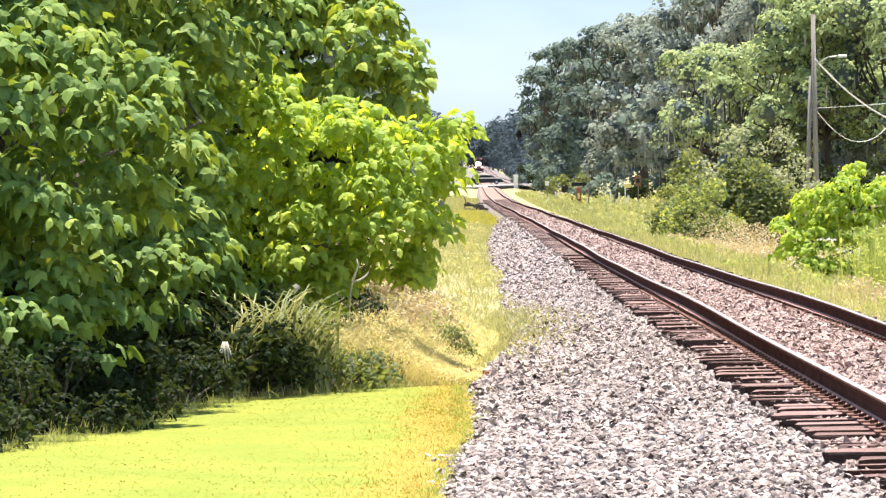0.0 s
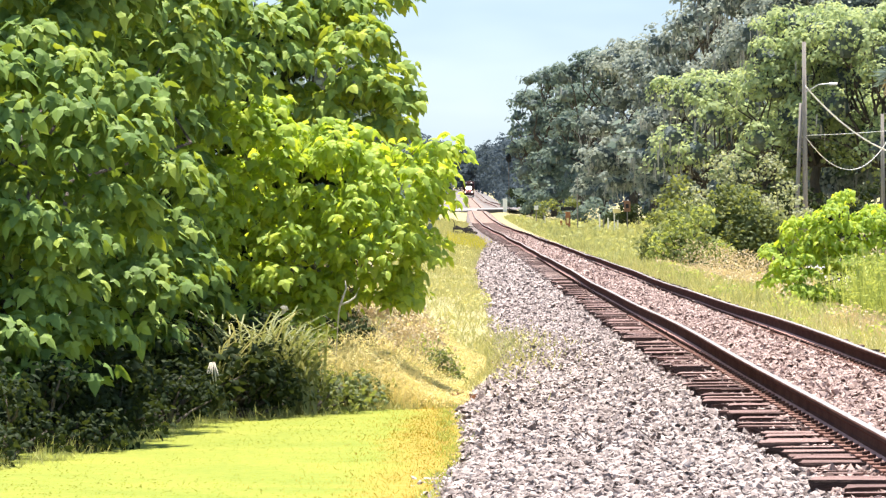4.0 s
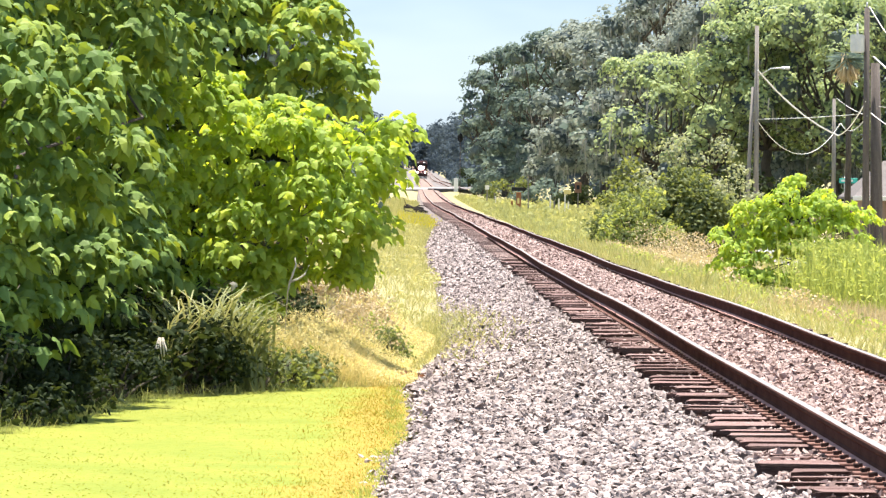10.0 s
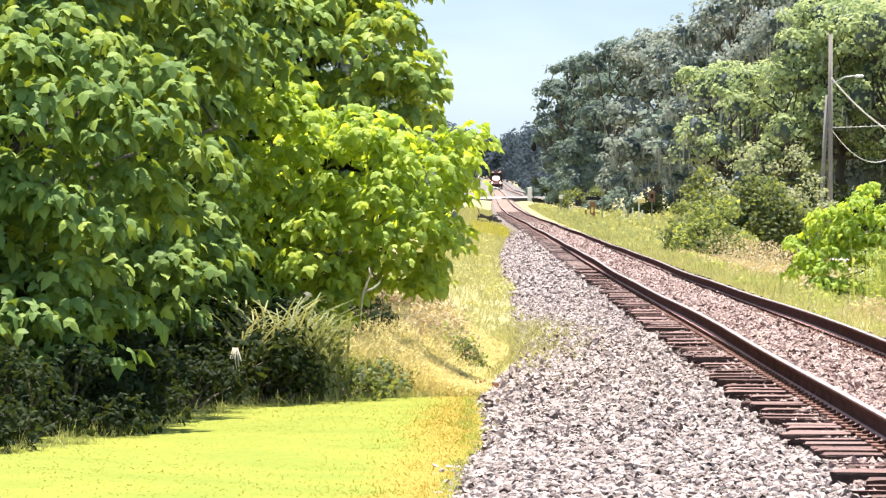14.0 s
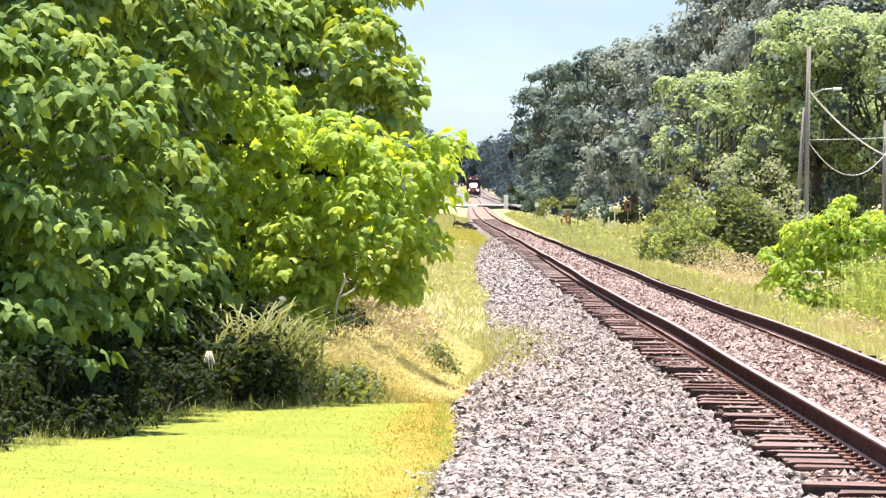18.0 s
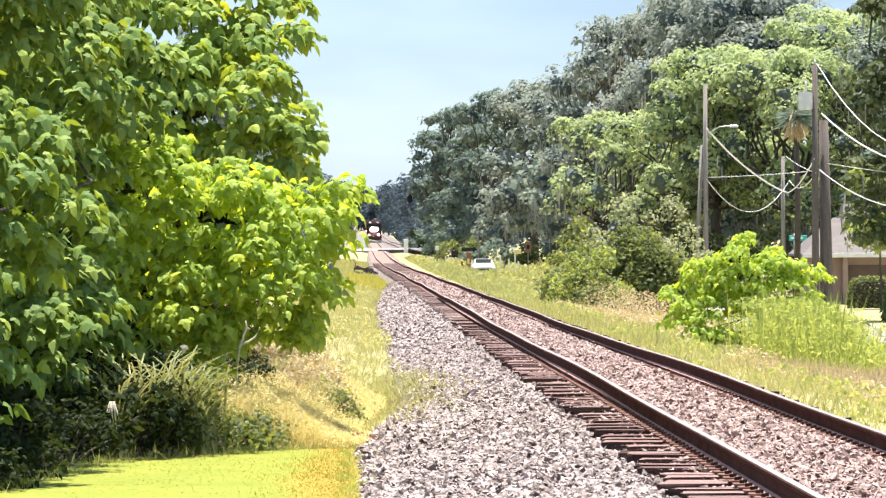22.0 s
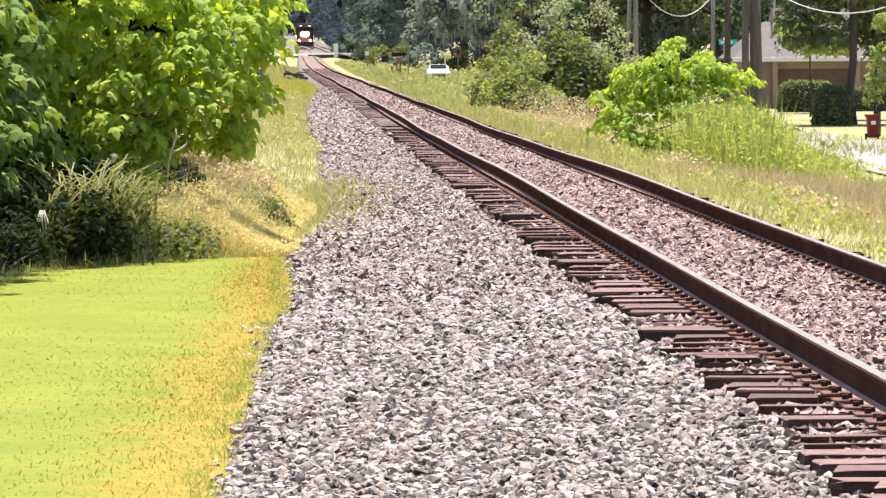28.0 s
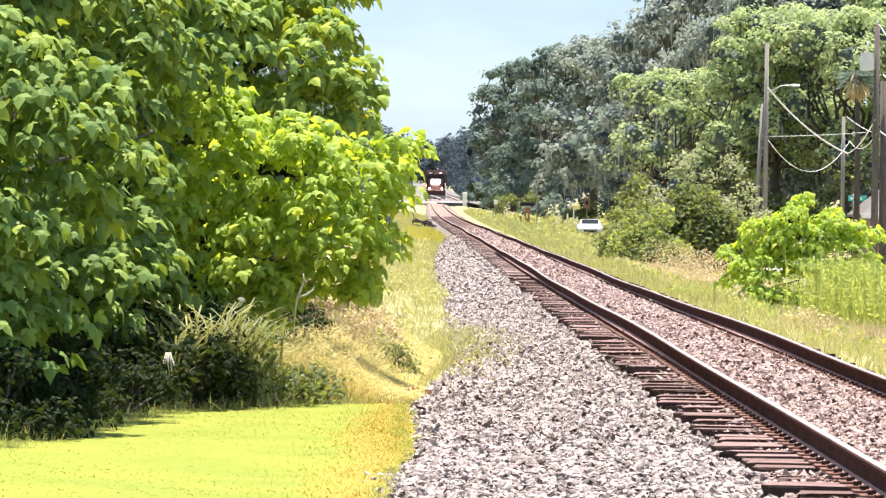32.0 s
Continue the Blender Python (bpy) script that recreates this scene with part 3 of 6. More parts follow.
CHUNK = chunk()
r1 = np.random.default_rng(11)
lone("shoulder_stones", np_mesh("stones", *joined([rocks(24000, None, 2.42, 19.5, 38, r1, .018, .054, bias=1.2, shape=CHUNK), rocks(17000, None, 2.42, 37, 55, r1, .03, .06, bias=1.1), rocks(30000, None, 2.42, 54, 100, r1, .034, .062, bias=1.1)])), M_STONE, "pale grey and pinkish crushed granite stones on the shoulder", "gravel", kind="stuff")
lone("shoulder_stones_beyond", np_mesh("stones", *rocks(18000, None, 2.42, 92, 260, r1, .06, .1, bias=1.2)), M_STONE, "pale crushed granite stones further along the shoulder", "gravel", kind="stuff")
lone("bed_stones_beyond", np_mesh("stones", *rocks(10000, 2.95, 4.42, 115, 300, r1, .06, .1, bias=1.2)), M_STONE_RUST, "rust-stained stones further along the bed", "gravel", kind="stuff")
lone("bed_stones", np_mesh("stones", *rocks(34000, 2.95, 4.42, 24, 130, r1, .028, .06)), M_STONE_RUST, "rust-stained crushed stones filling the bed between the rails", "gravel", kind="stuff")
lone("tie_gap_stones", np_mesh("stones", *rocks(20000, 2.36, 2.95, 22, 110, r1, .035, .07)), M_STONE_RUST, "rusty stones lodged between the sleeper ends", "gravel", kind="stuff")
lone("far_shoulder_stones", np_mesh("stones", *rocks(12000, 4.5, 5.6, 30, 120, r1, .034, .07)), M_STONE, "grey crushed stones beyond the far rail", "gravel", kind="stuff")


# ---- the track ----
RAIL = [(-.07, 0), (.07, 0), (.07, .011), (.022, .042), (.009, .062), (.009, .12), (.03, .135), (.037, .145), (.037, .168), (.029, .178), (-.029, .178), (-.037, .168), (-.037, .145), (-.03, .135), (-.009, .12), (-.009, .062), (-.022, .042), (-.07, .011)]


def rail_mesh(x0, y0, y1, wobble, bent=1):
    ys = np.concatenate([np.arange(y0, min(y1, 300), 1.5), np.arange(max(300, y0), y1 + 1, 15.0)])
    n = len(RAIL)
    V = []
    for y in ys:
        wx = wobble * (math.sin(y * .11) * .5 + math.sin(y * .043 + 1) * .8) * min(1, max(0, y / 60))
        wz = wobble * (math.sin(y * .085 + 2) + .6 * math.sin(y * .21)) * min(1, max(0, y / 60))
        V += [(x0 + wx + a + float(shift(y)) * bent, y, float(level(y) + sag(y)) + wz + b) for a, b in RAIL]
    F, idx = [], []
    for k in range(len(ys) - 1):
        for j in range(n):
            F.append((k * n + j, k * n + (j + 1) % n, (k + 1) * n + (j + 1) % n, (k + 1) * n + j))
            idx.append(1 if j == 9 else 2 if j in (2, 16) else 0)
    return np_mesh("rail", np.array(V), np.array(F)[:, ::-1], [M_RAIL, M_RAILTOP, M_FOOT], idx)


track = thing("railway_track", "single railway track of rusty rails on dark worn timber sleepers", "railway track", kind="structure")
for gx0 in (TRACK_X - .7525, TRACK_X + .7525):
    part("rail", rail_mesh(gx0, -60, 2600, .012), None, track, "rust-brown steel rail with a bright worn head")


def tie_mesh(seed, length=2.6):
    r = random.Random(seed)
    bm = boxes((-length / 2, length / 2, -.115, .115, -.17, 0), bevel=.012)
    for v in bm.verts:
        v.co += Vector((r.uniform(-.05, .05), r.uniform(-.02, .02), r.uniform(-.014, .01)))
    me = bpy.data.meshes.new("sleeper")
    bm.to_mesh(me)
    bm.free()
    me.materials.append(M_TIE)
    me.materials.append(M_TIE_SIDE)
    # faces turned up take the lit tone, all others the shaded one
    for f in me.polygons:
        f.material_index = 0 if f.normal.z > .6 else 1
    return me


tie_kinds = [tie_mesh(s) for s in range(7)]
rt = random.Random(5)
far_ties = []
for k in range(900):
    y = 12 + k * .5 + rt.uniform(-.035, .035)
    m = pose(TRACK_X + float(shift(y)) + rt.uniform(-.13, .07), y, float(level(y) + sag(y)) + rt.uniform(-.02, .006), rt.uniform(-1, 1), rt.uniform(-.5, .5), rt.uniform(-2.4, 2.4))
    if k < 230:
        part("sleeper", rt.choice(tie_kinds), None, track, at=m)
    else:
        far_ties.append(m)
far_ties += [pose(TRACK_X, -60 + .5 * k, 0) for k in range(144)]
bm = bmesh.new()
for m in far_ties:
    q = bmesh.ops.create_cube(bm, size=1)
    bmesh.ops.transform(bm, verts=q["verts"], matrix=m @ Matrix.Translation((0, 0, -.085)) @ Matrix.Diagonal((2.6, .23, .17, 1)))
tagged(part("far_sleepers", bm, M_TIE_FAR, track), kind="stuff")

# plates, spikes and anchors under both rails
plate = boxes((-.19, .19, -.095, .095, 0, .016), bevel=.004)
plate_me = bpy.data.meshes.new("tie_plate")
plate.to_mesh(plate_me)
plate.free()
plate_me.materials.append(M_PLATE)
for k in range(140):
    for sx in (-.7525, .7525):
        y = 12 + k * .5
        part("tie_plate", plate_me, None, track, at=pose(TRACK_X + sx, y, float(level(y) + sag(y)) + .002, 0, 0, 0))
fast = []
for k in range(330):
    y = 12 + k * .5
    for sx in (-.7525, .7525):
        z = float(level(y) + sag(y))
        for ox, oy in ((-.13, -.05), (-.1, .055), (.1, -.05), (.13, .06)):
            fast.append((TRACK_X + sx + ox - .016, TRACK_X + sx + ox + .016, y + oy - .016, y + oy + .016, z, z + .042))
        for oy in (-.15, .15):
            fast.append((TRACK_X + sx - .115, TRACK_X + sx - .072, y + oy - .018, y + oy + .018, z - .05, z + .024))
C = np.array([(x, y, z) for x in (0, 1) for y in (0, 1) for z in (0, 1)])
CF = np.array([(0, 1, 3, 2), (4, 6, 7, 5), (0, 4, 5, 1), (2, 3, 7, 6), (0, 2, 6, 4), (1, 5, 7, 3)])
fb = np.array(fast)
V = fb[:, None, [0, 2, 4]] + C[None] * (fb[:, [1, 3, 5]] - fb[:, [0, 2, 4]])[:, None]
F = CF[None] + (np.arange(len(fb)) * 8)[:, None, None]
tagged(part("spikes_and_anchors", np_mesh("spikes", V.reshape(-1, 3), F.reshape(-1, 4)), M_SPIKE, track, "dark spikes and rail anchors"), kind="stuff")

# siding beyond the crossing
siding = thing("siding_track", "second rusty track that runs beside the line beyond the crossing", "railway track", kind="structure")
for gx0 in (6.45, 7.95):
    part("rail", rail_mesh(gx0, 750, 2400, .0, 0), None, siding)
V, F = strip([5.75, 6.1, 8.3, 8.9], np.arange(746, 2420, 40), lambda x, y: level(y) + np.interp(x, [5.75, 6.1, 8.3, 8.9], [-.4, -.02, -.02, -.4]))
part("ballast_bed", np_mesh("bed", V, F, smooth=True), M_BED, siding, "pale stone bed")


# ---- the crossing and the streets ----
def road_sheet(name, x0, x1, y0, y1, nx, ny, zf, material, label, dz=0.03):
    V, F = strip(list(np.linspace(x0, x1, nx)), list(np.linspace(y0, y1, ny)), zf, dz)
    return lone(name, np_mesh(name, V, F, smooth=True), material, label, "road", kind="structure")


cross_z = lambda x, y: level(y) + np.where(np.abs(x - 3.7) < 9, 0.12, 0.12 - np.minimum(np.abs(x - 3.7) - 9, 20) * .02)
road_sheet("crossing_road", -60, 70, 737, 744, 60, 3, cross_z, M_ASPHALT, "grey asphalt road over the level crossing")
# wedge added and tilted to catch the sun as a thin bright band
sb = bmesh.new()
sv = [sb.verts.new(v) for v in ((-14, 734.5, .98), (7.0, 734.5, .98), (7.0, 736.9, 1.24), (-14, 736.9, 1.24), (-14, 734.5, .3), (7.0, 734.5, .3), (7.0, 737.0, .3), (-14, 737.0, .3))]
for f in ((0, 1, 2, 3), (4, 5, 1, 0), (5, 6, 2, 1), (6, 7, 3, 2), (7, 4, 0, 3), (7, 6, 5, 4)):
    sb.faces.new([sv[k] for k in f])
lone("road_edge", sb, M_ROAD, "pale concrete ramp edge at the level crossing, tilted to read as a bright band", "kerb", kind="structure")
for y0 in (727.6, 744.6):
    lone("crossing_panel", boxes((3.1, 6.8, y0, y0 + 2.6, .6, 1.13), bevel=.02), M_PANEL, "dark rubber panel between the rails at the crossing", "crossing panel", group="panels of the crossing")
post = thing("marker_post", "white square marker post at the road's end by the crossing", "post", 7.15, 734, float(ground_z(np.array(7.1), np.array(734.))))
part("shaft", boxes((-.3, .3, -.12, .12, 0, 1.9), bevel=.04), M_WHITE, post)
part("cap", boxes((-.34, .34, -.16, .16, 1.9, 1.98), bevel=.02), M_WHITE, post)

street_z = lambda x, y: ground_z(x, y) * 0 + np.interp(y, [0, 240, 400], [STREET_Z, STREET_Z, -.6])
road_sheet("street", 18.3, 24.3, 60, 330, 4, 60, street_z, M_ROAD, "sun-bleached pale street beside the railway", 0.08)
road_sheet("side_street", 8.6, 60, 396, 404, 30, 3, ground_z, M_ASPHALT, "narrow asphalt side street", 0.04)


V, F = strip([-3.5, -2, 0, 2.2, 5.7, 9, 10.5], np.concatenate([np.arange(745, 1000, 15.0), np.arange(1000, 2400, 100.0)]), lambda x, y: level(y) - .16 + 0 * x)
lone("gravel_yard", np_mesh("yard", V, F, smooth=True), M_YARD, "pale gravel beside the tracks beyond the crossing", "gravel", kind="structure")

# ---- trees ----
def limb(p, q, r0, r1, r, bend=0.12, n=5):
    p, q = Vector(p), Vector(q)
    L = (q - p).length
    pts = [p.lerp(q, k / n) + Vector((r.normal(0, bend), r.normal(0, bend), r.normal(0, bend * .6))) * L * .3 * (0 < k < n) for k in range(n + 1)]
    return pts, [r0 + (r1 - r0) * k / n for k in range(n + 1)]


def oak(x, y, h, w, seed, leaf, label, moss=0, clumps=15, tuft=0.42, density=2.4, low=0.28, lean=0.0, name="oak_tree", girth=.028, heart=True):
    """A spreading tree: tapered trunk, limbs, a gappy crown of leaf tufts, and hanging moss."""
    r = np.random.default_rng(seed)
    z = float(ground_z(np.array(float(x)), np.array(float(y))))
    t = thing(name, label, "tree", x, y, z - .05, group="trees along the railway")
    fork = Vector((lean * w * .3, 0, h * (.3 if heart else .48)))
    wood = [limb((0, 0, 0), fork, girth * h, girth * .7 * h, r, .05)]
    blobs = []
    for k in range(clumps):
        a = k * 2.4 + r.uniform(-.4, .4)
        q = math.sqrt((k + .6) / clumps)
        zz = h * (low + (1.0 - low) * (r.uniform(.05, 1.0) if q > .5 else r.uniform(.8, 1.1)) * (1.15 - .4 * q * q))
        rad = w * r.uniform(.26, .42)
        c = (math.cos(a) * q * w * .78 + lean * w * .4, math.sin(a) * q * w * .78, min(zz, h - rad * .75))
        blobs.append((*c, rad, r.uniform(.7, 1.0)))
        wood.append(limb(fork, c, girth * .3 * h, .003 * h, r, .22))
    part("trunk", tubes("trunk", wood, 7), M_BARK, t, "grey furrowed trunk and limbs")
    pads = []
    for bx, by, bz, rad, kz in blobs:
        d = random_dirs(9, r)
        for q in d[(d[:, 2] > -.7) & (d[:, 1] < .6)]:
            pads.append((bx + q[0] * rad * .72, by + q[1] * rad * .72, bz + q[2] * rad * .72 * kz, rad * r.uniform(.28, .5), .75))
    P, O = blob_points(pads, density * 1.5, r, (.75, 1.1), -.35)
    Pb, Ob = blob_points(blobs, density * .45, r, (.55, 1.0), -.7)
    P, O = np.concatenate([P, Pb]), np.concatenate([O, Ob])
    keep = (np.array([noise.noise(Vector(p) * .55 + Vector((seed, 0, 0))) for p in P]) > -.4) & ((O[:, 1] < .3) | (r.uniform(0, 1, len(P)) < .2))
    part("crown", np_mesh("crown", *tufts(P[keep], O[keep], r, tuft, TUFT, .36, .17)), leaf, t, "crown of small leaves")
    # dark cores put the shade between leaf clumps into the colour
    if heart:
        part("inner_crown", np_mesh("crown", *cores([(a, b, c, d * .5, e) for a, b, c, d, e in blobs], r)), M_HEART, t, "dark core that stands for the crown's inner shade")
    if moss:
        b = [blobs[k] for k in r.integers(0, len(blobs), moss * 4)]
        S = np.array([(q[0] + r.uniform(-.75, .75) * q[3], q[1] - q[3] * r.uniform(.6, .95), q[2] + r.uniform(-.6, .1) * q[3]) for q in b])
        n = len(S)
        L = (.35 + 1.5 * r.uniform(0, 1, n) ** 2) * min(1, y / 420)
        d = unit(np.array([0, 0, -1.0]) + r.normal(0, .06, (n, 3)))
        X = unit(np.cross(d, random_dirs(n, r)))
        strand = (np.array([(-.05, 0, 0), (.05, .05, 0), (.045, .4, .02), (-.04, .5, -.02), (.01, 1, 0)]), np.array([(0, 1, 2), (0, 2, 3), (3, 2, 4)]))
        tagged(part("moss", np_mesh("moss", *scatter(strand, S, X, d, L)), L_MOSS, t, "grey beards of hanging moss"), kind="stuff")
    return t


def at_px(dx, Y):
    """Across the track, for a bearing dx (in lens units) at distance Y."""
    return dx / 9000.0 * Y


DARK, GREY, PALE = "dark green live oak at the edge of the railway", "grey-green live oak hung with grey moss", "yellow-green broad-crowned tree at the edge of the woods"
# bearing, distance, height, half width, kind, moss
WOODS = (
    (138, 705, 17.5, 4.4, "d", 0), (175, 680, 20.5, 5.2, "d", 0), (185, 700, 14.2, 5.5, "d", 0), (222, 650, 17.2, 7, "d", 0), (262, 610, 20.2, 8, "d", 40), (315, 590, 20.7, 8, "g", 100), (350, 545, 18.7, 7, "g", 130), (400, 500, 15.7, 6.0, "g", 130), (450, 500, 20.7, 7.5, "g", 160), (495, 465, 23.2, 7.0, "g", 260),
    (575, 440, 23.2, 7.5, "g", 260), (440, 400, 12.7, 6, "p", 40), (610, 430, 23.7, 9, "g", 240), (545, 385, 12.7, 5.5, "p", 0), (700, 420, 23.7, 9, "g", 160), (640, 385, 17.5, 6.0, "p", 0),
    (760, 380, 17.2, 7.5, "p", 40), (800, 415, 21.2, 9, "g", 40), (900, 400, 20.7, 9, "l", 0), (1060, 380, 18.7, 9, "g", 40), (1010, 362, 19.5, 6.5, "d", 40), (1130, 368, 20, 8, "g", 60),
    (640, 520, 19.7, 9, "d", 0), (860, 520, 20.7, 10, "d", 0), (1060, 500, 20.7, 10, "d", 0), (1250, 420, 20.7, 9, "d", 0), (150, 760, 11.0, 4.2, "d", 0),
)
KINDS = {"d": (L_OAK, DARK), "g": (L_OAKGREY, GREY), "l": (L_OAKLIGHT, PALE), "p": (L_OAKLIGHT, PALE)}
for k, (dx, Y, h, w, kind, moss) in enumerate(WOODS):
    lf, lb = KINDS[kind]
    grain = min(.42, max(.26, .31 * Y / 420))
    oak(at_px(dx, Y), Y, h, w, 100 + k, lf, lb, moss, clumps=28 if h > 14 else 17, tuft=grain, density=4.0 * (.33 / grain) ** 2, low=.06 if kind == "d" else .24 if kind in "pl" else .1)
# trees on the other side, behind the near thicket
for k, (X, Y, h, w) in enumerate(((-6.6, 230, 12.3, 5.2), (-11, 330, 15, 7), (-14, 480, 17, 8), (-13, 640, 15, 7), (-16, 800, 16, 8))):
    oak(X, Y, h, w, 300 + k, L_OAK, DARK, 30, tuft=.32, density=4, low=.1)


def woods_row(name, spots, seed, leaf, label, tuft=1.0, thick=.9):
    """Far trees, too many to count, as one mass of crowns."""
    r = np.random.default_rng(seed)
    chunks = []
    for x, y, h, w in spots:
        z = float(ground_z(np.array(float(x)), np.array(float(y))))
        blobs = [(x + r.normal(0, w * .45), y + r.normal(0, w * .45), z + h * f, w * r.uniform(.35, .55), r.uniform(.8, 1.1)) for f in (.15, .32, .5, .62, .72, .8, .88)]
        P, O = blob_points(blobs, thick, r, (.6, 1.08), -.9)
        chunks.append(tufts(P, O, r, tuft, jitter=.25))
    return lone(name, np_mesh(name, *joined(chunks)), leaf, label, "woods", kind="stuff")


rw = np.random.default_rng(77)
spots = [(rw.uniform(17, 36) + (y - 700) * .004, y, rw.uniform(12, 20), rw.uniform(5, 7)) for y in np.linspace(700, 1900, 46)]
spots += [(rw.uniform(-24, -9), y, rw.uniform(12, 18), rw.uniform(4, 6)) for y in np.linspace(800, 1900, 44)]
spots += [(rw.uniform(13, 17) if y < 1600 else rw.uniform(10, 15), y, rw.uniform(16, 20), 4.5) for y in np.linspace(1000, 2000, 26)]
spots += [(rw.uniform(-8.5, -5), y, rw.uniform(15, 18), 4) for y in np.linspace(1200, 2000, 20)]
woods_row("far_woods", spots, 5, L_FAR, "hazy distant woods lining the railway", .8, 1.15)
low = [(rw.uniform(-9, -4.6), y, rw.uniform(1.5, 4), rw.uniform(1, 2)) for y in np.linspace(752, 1500, 60)] + [(rw.uniform(11.5, 17), y, rw.uniform(2, 6), rw.uniform(1.2, 2.6)) for y in np.linspace(752, 1500, 60)]
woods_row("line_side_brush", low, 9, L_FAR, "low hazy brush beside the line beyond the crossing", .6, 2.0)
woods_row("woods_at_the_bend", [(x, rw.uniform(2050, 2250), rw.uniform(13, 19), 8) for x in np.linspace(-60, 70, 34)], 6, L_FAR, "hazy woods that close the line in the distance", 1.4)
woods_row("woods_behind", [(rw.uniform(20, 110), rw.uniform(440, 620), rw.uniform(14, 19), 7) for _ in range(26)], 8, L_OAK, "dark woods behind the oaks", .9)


# ---- shrubs ----
def shrub(x, y, blobs, seed, leaf, label, size=0.12, density=18, template=TUFT, stems=6, name="shrub", stem=.03, wood_mat=M_BARK):
    """A bush of stems and leaves; blobs are in its own space."""
    r = np.random.default_rng(seed)
    z = float(ground_z(np.array(float(x)), np.array(float(y))))
    t = thing(name, label, "bush", x, y, z)
    wood = [limb((r.normal(0, .12), r.normal(0, .12), -.05), blobs[k % len(blobs)][:3], stem, stem * .2, r, .2, 4) for k in range(max(stems, len(blobs)))]
    tagged(part("stem_tangle", tubes("stems", wood, 5), wood_mat, t), kind="stuff")
    P, O = blob_points(blobs, density, r, (.5, 1.06))
    V, F = tufts(P, O, r, size, template)
    part("leaves", np_mesh("leaves", V, F), leaf, t)
    return t


def rnd_blobs(n, w, d, h, rad, seed, base=0.1):
    r = np.random.default_rng(seed)
    out = []
    for k in range(n):
        x, y = r.uniform(-w / 2, w / 2), r.uniform(-d / 2, d / 2)
        top = h * (1 - .55 * abs(x / (w / 2)) ** 2)
        out.append((x, y, r.uniform(base + rad * .5, max(base + rad * .6, top - rad * .6)), rad * r.uniform(.7, 1.2), r.uniform(.7, .95)))
    return out


# big dark bush beside the far rail
shrub(9.3, 178, rnd_blobs(40, 4.8, 2.6, 3.5, .75, 21), 21, L_BUSH, "large dark green bush with pale upper sprays beside the track", .16, 52, HEART)
shrub(8.0, 175.5, rnd_blobs(22, 2.4, 1.6, 2.6, .5, 22), 22, L_WEEDBUSH, "green bush at the track's edge", .15, 32, HEART)
shrub(10.3, 181, rnd_blobs(40, 4.8, 2.2, 4.8, .5, 23, 1.3), 23, L_PALE, "tall pale-leaved bush with loose airy sprays", .15, 24, HEART)
# understory in front of the woods; L_SHADE shrubs stand for the shade there
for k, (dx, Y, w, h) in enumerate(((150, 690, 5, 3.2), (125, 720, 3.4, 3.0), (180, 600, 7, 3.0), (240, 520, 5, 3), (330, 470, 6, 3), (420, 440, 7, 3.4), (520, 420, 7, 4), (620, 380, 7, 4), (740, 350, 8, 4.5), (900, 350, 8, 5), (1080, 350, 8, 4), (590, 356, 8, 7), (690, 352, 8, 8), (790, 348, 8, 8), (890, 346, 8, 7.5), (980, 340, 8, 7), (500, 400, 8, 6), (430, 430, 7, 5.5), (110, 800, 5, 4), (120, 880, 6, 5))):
    shrub(at_px(dx, Y), Y, rnd_blobs(14, w, 3, h, .9, 40 + k), 40 + k, (L_SHADE if k % 3 == 1 or h > 5.5 else L_OAK if k % 3 == 0 else L_BUSH), "undergrowth that fills the shade at the foot of the woods", .3, 7)


# ---- near thicket on the lawn's edge ----
def sloped(blobs, z0, slope):
    """Crown masses set further back the higher they are, so that each one catches the high sun."""
    out = []
    for x, y, z, rad, kz in blobs:
        k = (y + max(0, z - z0) * slope) / y
        out.append((x * k, y * k, EYE + (z - EYE) * k, rad * k, kz))
    return out


def further(blobs, k):
    """The same crown, k times as far and as large."""
    return [(x * k, y * k, EYE + (z - EYE) * k, rad * k, kz) for x, y, z, rad, kz in blobs]


